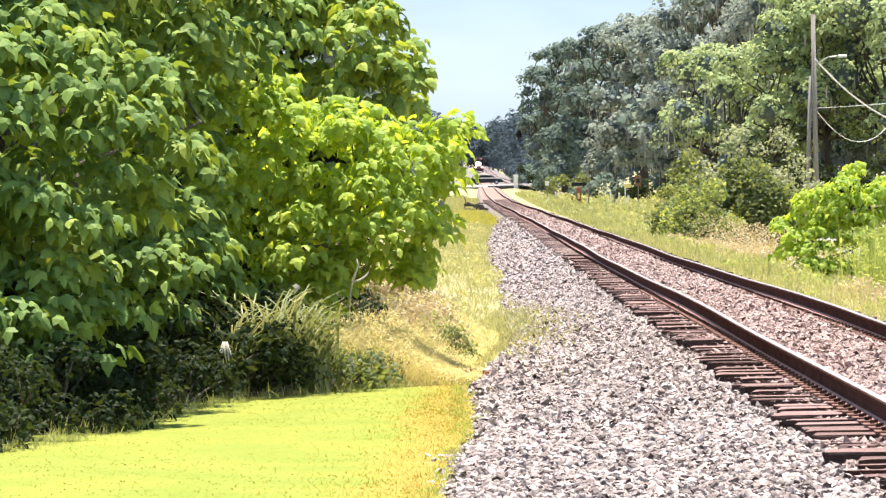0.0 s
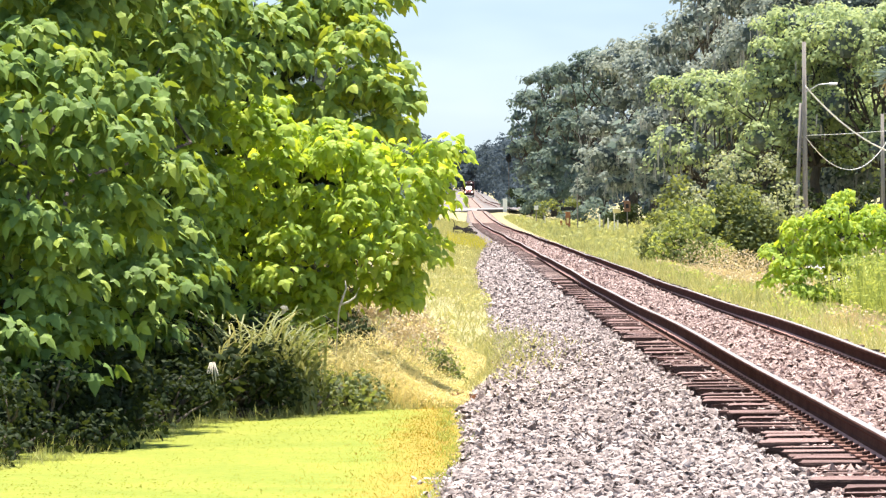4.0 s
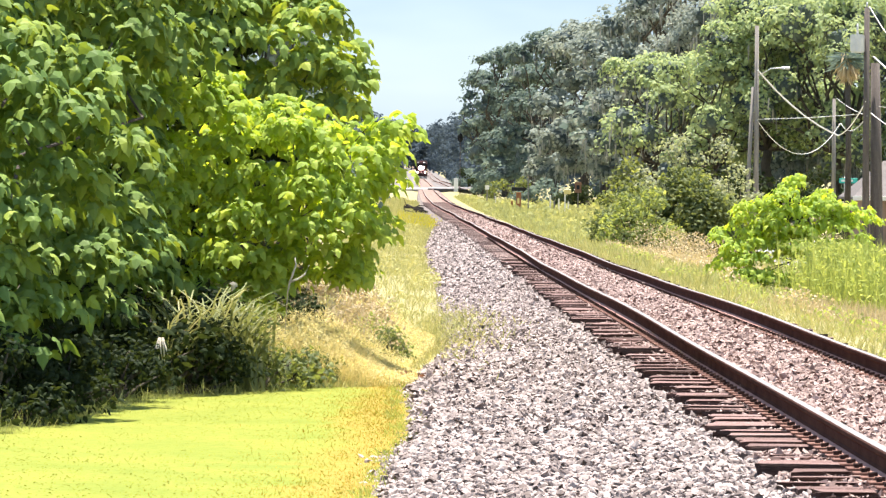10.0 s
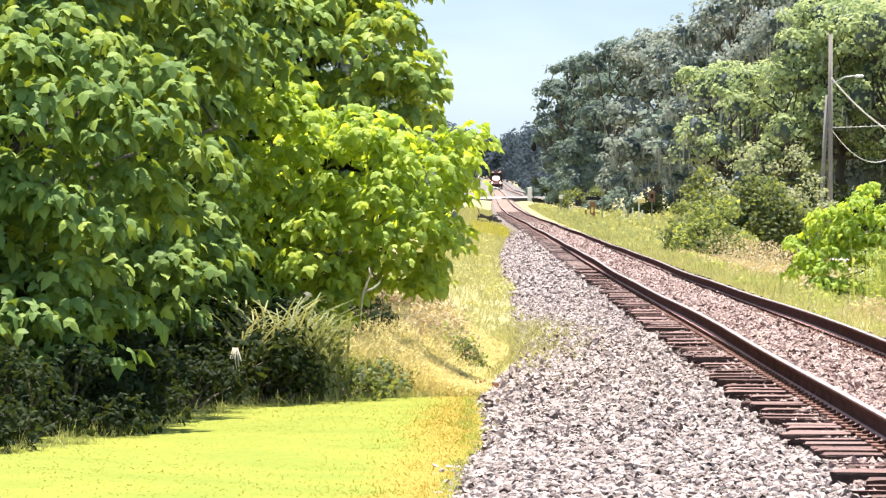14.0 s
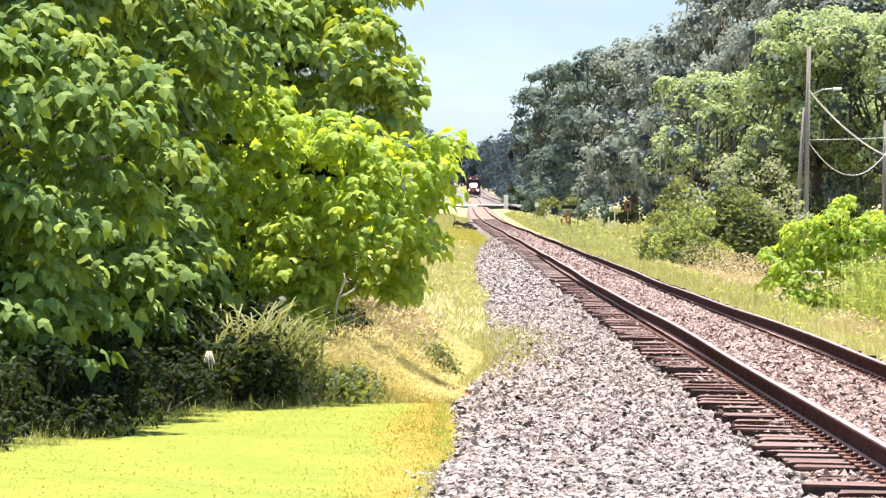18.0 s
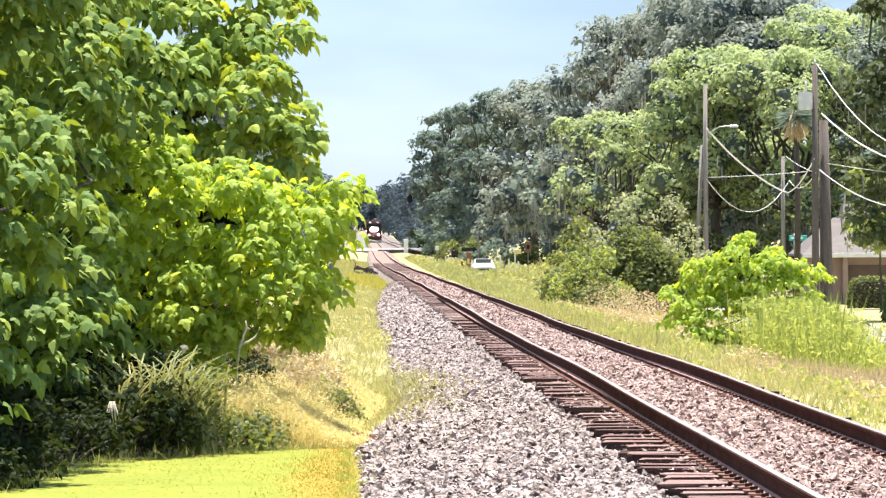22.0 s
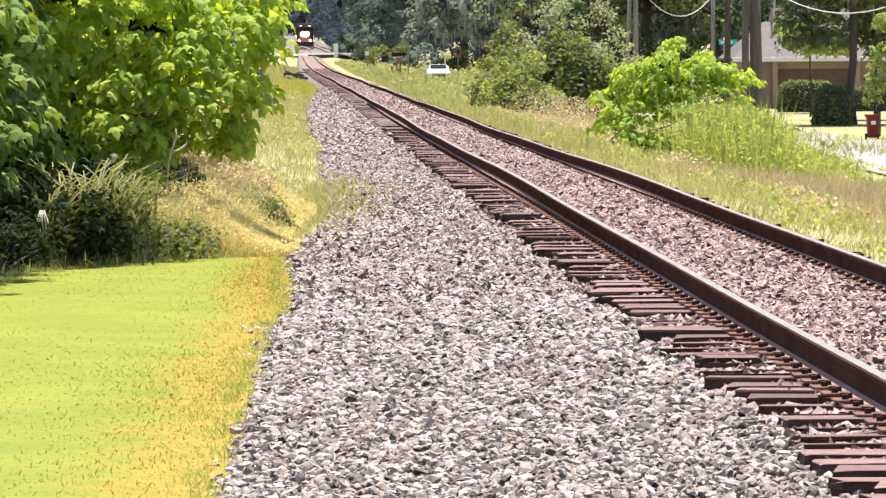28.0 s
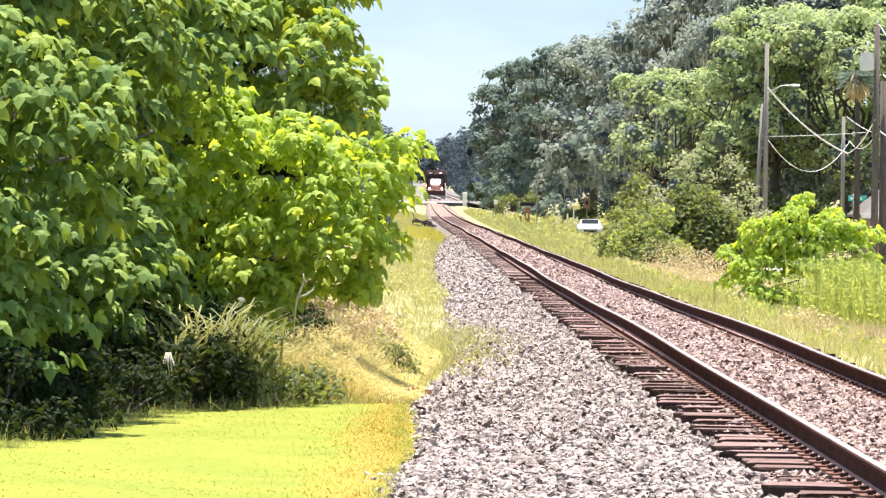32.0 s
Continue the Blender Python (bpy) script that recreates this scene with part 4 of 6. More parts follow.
def broad_tree(x, y, blobs, seed, leaf, label, size=.21, density=7.5, singles=0, name="broadleaf_tree", spacing=2.9, girth=.13):
    """A large-leaved tree: trunk, limbs and drooping whorls of lobed leaves."""
    r = np.random.default_rng(seed)
    z = float(ground_z(np.array(float(x)), np.array(float(y))))
    t = thing(name, label, "tree", x, y, z - .03)
    rel = [(bx - x, by - y, bz - z, rad, kz) for bx, by, bz, rad, kz in blobs]
    fork = Vector((0, .1, .9))
    wood = [limb((0, 0, -.1), fork, girth, girth * .7, r, .05)]
    wood += [limb(fork, b[:3], girth * .2, .006, r, .1) for b in rel]
    part("trunk", tubes("trunk", wood, 7), M_BARK, t)
    # boughs: flat domes that keep clear of one another on the outside of the crown
    B = np.array(rel)
    gap = size * spacing
    cand, way = [], []
    for bx, by, bz, rad, kz in rel:
        q = random_dirs(int(260 * rad * rad + 30), r)
        q = q[(q[:, 2] > -.85) & (q[:, 1] < .6)]
        cand.append(np.array([bx, by, bz]) + q * rad * [1, 1, kz] * r.uniform(.8, 1.08, (len(q), 1)))
        way.append(q)
    cand, way = np.concatenate(cand), np.concatenate(way)
    depth = np.sqrt((((cand[:, None] - B[None, :, :3]) / (B[None, :, 3:4] * np.stack([np.ones(len(B)), np.ones(len(B)), B[:, 4]], 1)[None])) ** 2).sum(2)).min(1)
    chosen = []
    for k in r.permutation(np.where(depth > .72)[0]):
        if not chosen or (((cand[chosen] - cand[k]) * [1, .8, 1.35]) ** 2).sum(1).min() > gap * gap:
            chosen.append(k)
    C, W = cand[chosen], way[chosen]
    n = 7
    flatw = unit(W * [1, 1, 0] + [0, -.3, 0])
    R = np.repeat(gap * r.uniform(.36, .62, len(C)), n)
    a, f = r.uniform(0, 6.28, len(R)), np.sqrt(r.uniform(0, 1, len(R)))
    o = np.stack([np.cos(a), np.sin(a), np.zeros(len(R))], 1) * (R * f)[:, None]
    fw = np.repeat(flatw, n, 0)
    P = np.repeat(C, n, 0) + o
    P[:, 2] += -.42 * (o * fw).sum(1) - .45 * R * f * f + r.normal(0, .02, len(R))
    O = unit(fw + unit(o + 1e-6) * .8)
    part("crown", np_mesh("crown", *sprays(P, O, r, 11, size, size * 1.35)), leaf, t, "domed boughs of lobed leaves")
    Pi, Oi = blob_points(rel, density * .7, r, (.2, .68), -.8)
    part("inner_leaves", np_mesh("inner", *tufts(Pi, Oi, r, size * 1.1, HEART, .5)), leaf, t, "shaded leaves inside the crown")
    if singles:
        me = np_mesh("leaf", STAR[0], STAR[1], [leaf])
        f = np.where(O[:, 1] < -.25)[0]
        for k in r.choice(f, singles):
            a = r.uniform(-1, 1)
            d = Vector((math.sin(a), -math.cos(a) * .8, -r.uniform(.3, 1.2))).normalized()
            u = Vector((0, -.5, 1)).cross(d).normalized()
            m = Matrix((u, d, u.cross(d))).transposed().to_4x4()
            s = size * r.uniform(.8, 1.25)
            ob = part("leaf", me, None, t, at=Matrix.Translation(Vector(P[k]) + Vector(O[k]) * .02) @ m @ Matrix.Diagonal((s, s, s, 1)))
    return t


broad_tree(-4.1, 43.6, sloped([(-3.7, 42.8, 2.4, 1.05, .9), (-3.3, 47.3, 3.56, 1.0, .9), (-3.4, 50.0, 1.86, .75, .9), (-4.7, 42.8, 2.0, .9, .9), (-4.3, 42.8, 4.2, 1.1, .9), (-3.4, 43.0, 5.1, 1.0, .9), (-3.15, 49.8, 2.78, .65, .9), (-3.28, 47.5, 1.38, .65, .8), (-3.08, 50.2, 4.72, .78, .9), (-3.8, 42.9, 1.45, .65, .8), (-2.97, 50.0, 1.27, .44, .8), (-5.5, 42.4, 3.0, 1.1, .9), (-2.62, 50.0, 3.66, .65, .9), (-3.5, 42.9, 1.4, .45, .85), (-4.25, 42.6, 1.4, .55, .85), (-3.4, 42.5, 2.0, .55, .85), (-4.5, 42.4, 2.3, .65, .85), (-3.95, 42.7, 1.6, .5, .85), (-2.85, 50.6, 1.12, .44, .8), (-2.95, 43.9, 4.5, .7, .9), (-3.35, 43.7, 4.0, .6, .9), (-3.08, 49.4, 4.16, .67, .9), (-3.6, 44.0, 4.8, .7, .9), (-2.9, 49.7, 5.5, .67, .9), (-3.9, 43.4, 3.5, .6, .9), (-4.5, 41.7, .75, .5, .85), (-4.0, 42.0, .95, .45, .85), (-4.9, 41.3, .45, .5, .85), (-3.5, 42.3, 1.0, .4, .85), (-4.4, 41.5, .2, .35, .85), (-3.35, 47.0, .93, .4, .85)], 1.9, .72),
           61, L_BROAD, "large-leaved green tree overhanging the lawn's edge", .155, 9, 160, spacing=3.0)
broad_tree(-2.15, 59.2, further(sloped([(-2.08, 54.2, 4.4, 0.88, 0.9), (-1.48, 54, 3.5, 0.75, 0.9), (-1.13, 54, 4, 0.44, 0.9), (-2.18, 54.3, 5.6, 0.84, 0.9), (-1.68, 54, 5, 0.57, 0.9), (-1.03, 54.1, 3, 0.53, 0.9), (-2.58, 54, 6.6, 0.97, 0.9), (-2.38, 54.4, 3.3, 0.79, 0.9), (-0.73, 54.2, 3, 0.35, 0.8), (-0.98, 54.1, 4.45, 0.26, 0.8), (-1.48, 54.3, 2.2, 0.70, 0.9), (-2.58, 54.5, 2, 0.79, 0.9), (-3.38, 54.5, 3, 0.88, 0.9), (-3.28, 54.5, 1.5, 0.88, 0.9)], 3.0, .7), 1.075),
           62, L_YELLOWGREEN, "tall leafy tree behind the thicket with bright yellow-green sprays", .16, 9, 60, spacing=3.1)
broad_tree(-1.4, 53.0, [(-1.65, 52.0, 2.1, .6, .85), (-1.15, 51.8, 2.25, .5, .85), (-0.70, 51.8, 2.1, .5, .85), (-0.37, 51.9, 2.4, .28, .7), (-0.90, 51.7, 1.55, .6, .85), (-1.60, 51.7, 1.35, .65, .85), (-0.7, 51.9, 1.5, .38, .85), (-2.05, 51.9, 1.7, .6, .85), (-1.15, 51.8, 1.25, .4, .8), (-2.25, 51.9, 2.6, .55, .85), (-1.85, 51.6, .95, .5, .8), (-0.85, 51.9, 1.2, .35, .8), (-2.35, 51.7, 1.2, .5, .8), (-1.25, 51.6, 1.05, .33, .8), (-.85, 51.7, 1.12, .28, .8), (-1.6, 51.5, .95, .35, .8)],
           63, L_BRIGHT, "bright yellow-green large-leaved sapling beside the verge", .12, 15, 50, girth=.05, spacing=2.75)
# same kind of tree across the line
broad_tree(8.5, 112, [(8.55 + (bx - 8.6) * .8, by, bz, rad * .9, .8) for bx, by, bz, rad in (
    (7.0, 112, .95, .34), (7.5, 111.7, 1.25, .36), (8.0, 112.2, .95, .34), (8.35, 111.8, 1.55, .36), (8.85, 112, 1.3, .36), (9.3, 112, 1.5, .34), (9.75, 112, 1.2, .34), (10.2, 112.2, 1.35, .28), (10.15, 111.8, .85, .28), (8.75, 112, 1.95, .17), (9.5, 112.1, 1.72, .16),
    (7.1, 111.6, .4, .4), (7.75, 111.5, .5, .36), (8.5, 111.6, .75, .4), (9.1, 112.3, .75, .4), (7.2, 111.4, -.2, .36), (7.8, 111.4, -.15, .36), (9.5, 112, .6, .35), (6.85, 111.6, -.45, .3))],
           64, L_BRIGHT, "low spreading bright green sapling beyond the rails", .14, 13, spacing=2.7, girth=.06)

# undergrowth below the thicket: shade-dark leaves, brighter ones at its sunlit end
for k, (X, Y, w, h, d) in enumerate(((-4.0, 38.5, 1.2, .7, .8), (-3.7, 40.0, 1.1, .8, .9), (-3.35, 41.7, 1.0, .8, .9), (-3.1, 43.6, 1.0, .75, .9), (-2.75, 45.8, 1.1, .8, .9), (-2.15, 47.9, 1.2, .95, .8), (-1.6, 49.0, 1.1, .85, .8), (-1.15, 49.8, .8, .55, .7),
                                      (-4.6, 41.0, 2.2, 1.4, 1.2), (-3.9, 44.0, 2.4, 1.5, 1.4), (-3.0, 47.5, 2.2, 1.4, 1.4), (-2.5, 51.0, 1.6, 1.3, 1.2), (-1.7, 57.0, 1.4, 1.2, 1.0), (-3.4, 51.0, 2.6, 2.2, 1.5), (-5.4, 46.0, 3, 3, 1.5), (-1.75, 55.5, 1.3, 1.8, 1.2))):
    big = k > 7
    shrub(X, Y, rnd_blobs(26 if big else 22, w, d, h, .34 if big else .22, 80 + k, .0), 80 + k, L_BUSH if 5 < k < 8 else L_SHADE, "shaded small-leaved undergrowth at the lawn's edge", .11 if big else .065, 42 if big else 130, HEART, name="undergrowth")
# added leaf masses in shade-dark tones that close the gaps behind the trees
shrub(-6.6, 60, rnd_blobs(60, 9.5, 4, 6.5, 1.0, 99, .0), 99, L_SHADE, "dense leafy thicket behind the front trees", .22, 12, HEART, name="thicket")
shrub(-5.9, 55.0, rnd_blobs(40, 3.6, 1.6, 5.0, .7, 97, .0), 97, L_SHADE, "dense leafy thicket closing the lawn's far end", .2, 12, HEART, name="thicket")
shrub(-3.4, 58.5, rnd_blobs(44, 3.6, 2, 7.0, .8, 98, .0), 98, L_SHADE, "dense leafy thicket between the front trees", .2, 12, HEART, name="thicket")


def tussock(x, y, n, length, seed, material, label, droop=1.0, name="grass_tussock", wide=.6):
    """Long arching blades from one root."""
    r = np.random.default_rng(seed)
    z = float(ground_z(np.array(float(x)), np.array(float(y))))
    V, F = [], []
    for k in range(n):
        a, L = r.uniform(0, 2 * np.pi), length * r.uniform(.6, 1.15)
        h = np.array([math.cos(a), math.sin(a), 0])
        s = np.array([-math.sin(a), math.cos(a), 0]) * .016 * wide
        p0 = np.array([r.normal(0, .1), r.normal(0, .1), 0])
        o = len(V)
        for j in range(6):
            f = j / 5
            p = p0 + h * L * (.12 * f + .5 * droop * f * f) + np.array([0, 0, L * (f - .55 * droop * f ** 2.4)])
            wd = (1 - f) ** .6
            V += [p - s * wd, p + s * wd]
            if j:
                F.append((o + 2 * j - 2, o + 2 * j - 1, o + 2 * j + 1, o + 2 * j))
    t = thing(name, label, "grass", x, y, z - .02)
    tagged(part("foliage", np_mesh("blades", np.array(V), np.array(F)), material, t), kind="stuff")
    return t


for k, (X, Y, L) in enumerate(((-1.64, 48.6, 1.7), (-2.08, 48.2, 1.75), (-2.24, 47.8, 1.6), (-1.84, 48.5, 1.85), (-1.54, 48.8, 1.55))):
    tussock(X, Y, 64, L, 120 + k, G_REED, "arching tuft of coarse reed leaves under the trees", .92, wide=.95)

# dead pale frond and twigs
tw = thing("dead_twig", "pale bare forked twig sticking out of the dry brush", "branch", -1.15, 50.4, .78)
part("stem", tubes("stem", [([(-.06, .1, -.7), (-.02, 0, -.1), (.0, 0, 0), (.03, 0, .08), (.06, 0, .17), (.05, 0, .24)], [.004, .007, .012, .011, .01, .006]), ([(.0, 0, 0), (.08, 0, .03), (.15, 0, .08), (.19, 0, .17)], [.011, .011, .009, .005])], 6), M_TWIG, tw)
fr = thing("dead_frond", "pale dry hanging palm leaf in the undergrowth", "leaf", -2.24, 46.6, -.16)
for a, drop in ((-1, .3), (-.55, .12), (-.1, .2), (.5, .06), (.9, .24)):
    part("blade", tubes("blade", [([(a * .02, 0, .5), (a * .05, -.02, .4), (a * .05 + .02, -.04, .1 + drop)], [.005, .009, .002])], 5), M_TWIG, fr)
wf = thing("dry_leaf", "whitish dry leaf caught in the reeds", "leaf", -1.6, 47.6, .33)
part("blade", np_mesh("leaf", STAR[0] * .08 * [1, -1, 1], STAR[1]), M_TWIG, wf, at=pose(0, 0, .5, 78, 20, 15))
shrub(-1.12, 56.5, rnd_blobs(50, 1.7, .8, 1.45, .22, 131, .2), 131, L_BRUSH, "tangle of brown dead brush below the sapling", .055, 210, (TUFT[0] * [.35, 1, 1], TUFT[1]), stems=90, name="dead_brush", stem=.006, wood_mat=M_TWIG)


shrub(-.42, 56.0, rnd_blobs(34, .8, .7, .55, .12, 133, .0), 133, L_GARDEN, "olive weeds beside the dead brush", .045, 200, HEART, name="weed", stems=2, stem=.008)
shrub(-.52, 54.6, rnd_blobs(36, 1.0, .6, .8, .16, 134, .0), 134, L_BRUSH, "brown dead brush between the sapling and the gravel", .05, 210, (TUFT[0] * [.35, 1, 1], TUFT[1]), stems=50, name="dead_brush", stem=.005, wood_mat=M_TWIG)
shrub(-.2, 54.0, rnd_blobs(24, .6, .5, .45, .1, 135, .0), 135, L_BUSH, "olive weeds at the gravel's edge", .04, 230, HEART, name="weed", stems=2, stem=.008)


# ---- grasses ----
def field(name, n, xy, heights, material, label, seed, zf=ground_z, width=1.0, lean=.35):
    r = np.random.default_rng(seed)
    x, y = xy(r, n)
    P = np.stack([x, y, zf(x, y) - .005], 1)
    h = heights(r, x, y)
    return lone(name, np_mesh(name, *blades(P, r, h, width, lean)), material, label, "grass", kind="stuff")


def flakes(name, n, xy, heights, size, material, label, seed, zf=ground_z, flat=.5, template=TUFT, jitter=.55):
    """Short leaf flakes at random heights within a sward."""
    r = np.random.default_rng(seed)
    x, y = xy(r, n)
    P = np.stack([x, y, zf(x, y) + heights(r, x, y) * r.uniform(0, 1, n) ** .7], 1)
    return lone(name, np_mesh(name, *tufts(P, random_dirs(n, r), r, size, template, flat, jitter)), material, label, "grass", kind="stuff")


def left_xy(x0, y0, y1, over=0.0):
    def f(r, n):
        y = r.uniform(y0, y1, n)
        e = edge_x(y) + over
        return x0 + (e - x0) * r.uniform(0, 1, n), y
    return f


flakes("lawn_grass", 24000, left_xy(-5.2, 20, 51), lambda r, x, y: np.full(len(x), .008), .014, G_LAWN, "short mown bright green lawn grass", 201, flat=.95, jitter=.12)


def fringe_xy(r, n):
    y = r.uniform(37, 50.5, n)
    return np.interp(y, [37, 39.1, 42, 46.5, 49.1, 50.4], [-3.9, -3.4, -2.96, -2.35, -1.0, -.6]) + r.normal(0, .12, n), y


field("lawn_fringe", 2600, fringe_xy, lambda r, x, y: .05 + .14 * r.uniform(0, 1, len(x)) ** 2, G_GREEN, "pale unmown wisps along the lawn's edge", 217, width=.35, lean=.5)


def verge_xy(r, n):
    y = r.uniform(20, 54, n)
    return edge_x(y) - np.abs(r.normal(0, 1, n)) * np.interp(y, [20, 35, 54], [.62, .46, .25]) + .1 * r.uniform(0, 1, n) ** 2, y


field("verge_grass", 30000, verge_xy, lambda r, x, y: .008 + .018 * r.uniform(0, 1, len(x)), G_YELLOW, "yellowed orange weeds along the gravel's edge", 202, width=2.6, lean=.7)


def spill_xy(r, n):
    y = 20 + 32 * r.uniform(0, 1, n)
    c = np.sin(y * 2.3) + np.sin(y * 5.1 + 1)
    return edge_x(y) + r.normal(0, .05, n) + .1 * np.clip(c, -.4, 1.4), y


field("edge_tufts", 3500, spill_xy, lambda r, x, y: .03 + .05 * r.uniform(0, 1, len(x)), G_WEED, "green tufts that creep into the gravel", 218, width=1.0, lean=.6)


def straw_xy(r, n):
    y = r.uniform(50.0, 64, n)
    return edge_x(y) - .02 - r.uniform(0, 1, n) ** 1.2 * np.interp(y, [49, 52, 62], [1.1, 1.6, 1.2]), y


def straw_h(r, x, y):
    """Fluffy straw that sinks towards the gravel in uneven humps."""
    f = np.array([noise.noise(Vector((a * 4, b * 3, 4))) for a, b in zip(x, y)])
    return .09 + np.clip(.5 * smooth(-.1, 1.0, edge_x(y) - x) * (1 + .35 * f), 0, .58)


HEAD = (TUFT[0] * [.45, 1, 1], TUFT[1])
flakes("straw_seed_heads", 46000, straw_xy, straw_h, .026, G_STRAW, "pale seed heads of the dry grass", 214, flat=.8, template=HEAD)
field("straw_grass", 9000, straw_xy, straw_h, G_STRAW, "tall straw-coloured dry grass", 203, width=.13, lean=.8)
flakes("straw_weeds", 9000, straw_xy, lambda r, x, y: .8 * straw_h(r, x, y), .03, G_VERGE, "yellow-green weeds mixed into the straw", 227, flat=.8)


def front_straw_xy(r, n):
    return .12 - 1.6 * r.uniform(0, 1, n), r.uniform(49.7, 51.8, n)


field("front_straw", 3500, front_straw_xy, straw_h, G_STRAW, "sunlit straw-coloured grass in front of the sapling", 219, width=.13, lean=.8)
flakes("front_straw_heads", 17000, front_straw_xy, straw_h, .026, G_STRAW, "pale seed heads in front of the sapling", 220, flat=.8, template=HEAD)
field("weed_grass", 52000, left_xy(-2.2, 60, 480, .05), lambda r, x, y: (.06 + .11 * r.uniform(0, 1, len(x))) * (1 + y / 250), G_VERGE, "ragged yellow-green weeds along the shoulder", 204, width=.6, lean=.4)
field("yellow_patch", 9000, lambda r, n: (r.uniform(-.5, 2.3, n), r.uniform(235, 320, n)), lambda r, x, y: np.full(len(x), .22), G_FLOWER, "patch of bright yellow flowering weeds at the track", 205, width=2.0, lean=.5)
field("gravel_weeds", 5000, lambda r, n: (.25 + np.abs(r.normal(0, .45, n)).clip(0, 2), r.normal(69, 6, n)), lambda r, x, y: .05 + .09 * r.uniform(0, 1, len(x)), G_VERGE, "sparse pale green weeds growing through the gravel", 206, zf=bed_z, width=1.3, lean=.9)


def corner_xy(r, n):
    y = r.uniform(49.5, 66, n)
    return edge_x(y) + .08 - r.uniform(0, 1, n) ** .8 * np.interp(y, [49, 56, 66], [1.3, 1.2, 1.0]), y


field("corner_grass", 13000, corner_xy, lambda r, x, y: .05 + .1 * r.uniform(0, 1, len(x)), G_VERGE, "yellow-green grass where the lawn runs out beside the gravel", 225, width=.8, lean=.6)
flakes("dead_leaves", 260, lambda r, n: (r.normal(.0, .1, n), r.normal(51.0, .25, n)), lambda r, x, y: .02 + .05 * r.uniform(0, 1, len(x)), .05, M_RUSTY, "small heap of brown dead leaves at the gravel's edge", 226)


def right_xy(x0, x1, y0, y1):
    def f(r, n):
        return x0 + (x1 - x0) * r.uniform(0, 1, n) ** 1.3, r.uniform(y0, y1, n)
    return f


field("far_verge_grass", 44000, right_xy(5.5, 11, 40, 180), lambda r, x, y: (.06 + .1 * r.uniform(0, 1, len(x))) * (1 + y / 150), G_VERGE, "yellow-green rough grass beyond the far rail", 207, width=.6, lean=.45)
field("far_green_grass", 36000, right_xy(5.8, 17, 90, 420), lambda r, x, y: (.1 + .12 * r.uniform(0, 1, len(x))) * (1 + y / 200), G_GREEN, "rough green grass on the bank beyond the track", 208, width=.9, lean=.45)
field("meadow_grass", 40000, right_xy(5.6, 24, 180, 600), lambda r, x, y: .22 + .2 * r.uniform(0, 1, len(x)), G_GREEN, "pale meadow grass along the line", 209, width=1.2, lean=.4)


def weeds_a(r, n):
    return r.normal(9.25, .5, n), r.normal(103, 3, n)


def weeds_b(r, n):
    return r.normal(10.6, .8, n), r.normal(110, 3, n)


def tall_a(r, x, y):
    return np.clip(1.15 * (1 - .5 * smooth(9.4, 10.6, x)) * (.75 + .5 * np.sin(x * 5 + y) ** 2), .1, 1.5)


LANCE = (TUFT[0] * [.4, 1.5, 1], TUFT[1])
flakes("tall_weeds", 15000, weeds_a, tall_a, .1, G_WEED, "stand of tall bright green weeds on the bank", 210, template=LANCE, flat=.1, jitter=.8)
field("tall_weed_stalks", 2500, weeds_a, tall_a, G_WEED, "upright green weed stalks on the bank", 215, width=.2, lean=.15)
flakes("tall_weeds_far", 9000, weeds_b, lambda r, x, y: .6 + 0 * x, .09, G_WEED, "green weeds above the street", 211, template=LANCE, flat=.3)
field("weed_stalks_far", 1800, weeds_b, lambda r, x, y: .5 + .25 * r.uniform(0, 1, len(x)), G_WEED, "thin upright weed stalks above the street", 216, width=.2, lean=.15)
field("dry_weeds", 20000, lambda r, n: (r.normal(9.4, 1.1, n), r.normal(84, 6, n)), lambda r, x, y: .16 + .26 * r.uniform(0, 1, len(x)), L_BRUSH, "brown dry weeds on the bank", 212, width=.3, lean=.5)
flakes("dry_clump", 9000, lambda r, n: (r.normal(8.2, .75, n), r.normal(145, 5, n)), lambda r, x, y: .4 + .75 * np.clip(np.sin(x * 4 + y * .7), 0, 1), .075, L_BRUSH, "tawny dry weeds between the bushes", 213, flat=.55, template=HEAD)


def weed_patches(name, n, x0, x1, y0, y1, leaf, label, seed, size=.09, hmax=.5):
    """Low leafy weeds in uneven patches."""
    r = np.random.default_rng(seed)
    x, y = r.uniform(x0, x1, n * 3), r.uniform(y0, y1, n * 3)
    keep = np.array([noise.noise(Vector((a * .8, b * .16, seed))) for a, b in zip(x, y)]) > .08
    x, y = x[keep][:n], y[keep][:n]
    f = np.array([noise.noise(Vector((a * .8, b * .16, seed))) for a, b in zip(x, y)])
    z = ground_z(x, y) + r.uniform(0, 1, len(x)) * hmax * np.clip((f - .05) * 3, .1, 1)
    P = np.stack([x, y, z], 1)
    d = random_dirs(len(P), r)
    return lone(name, np_mesh(name, *tufts(P, d, r, size * (1 + y / 250), TUFT, .5)), leaf, label, "weeds", kind="stuff")


weed_patches("bank_weeds", 11000, 5.7, 12, 45, 170, G_WEED, "low leafy green weeds on the far bank", 221, .045, .3)
weed_patches("bank_brush", 18000, 6.6, 13, 60, 180, L_BRUSH, "dry brown weeds scattered over the bank", 222, .045, .35)
weed_patches("meadow_weeds", 16000, 5.8, 22, 180, 520, G_GREEN, "taller green weeds in the meadow by the crossing", 223, .12, .5)
weed_patches("verge_weeds", 11000, -1.4, .7, 58, 240, G_VERGE, "low leafy weeds along the shoulder", 224, .04, .25)


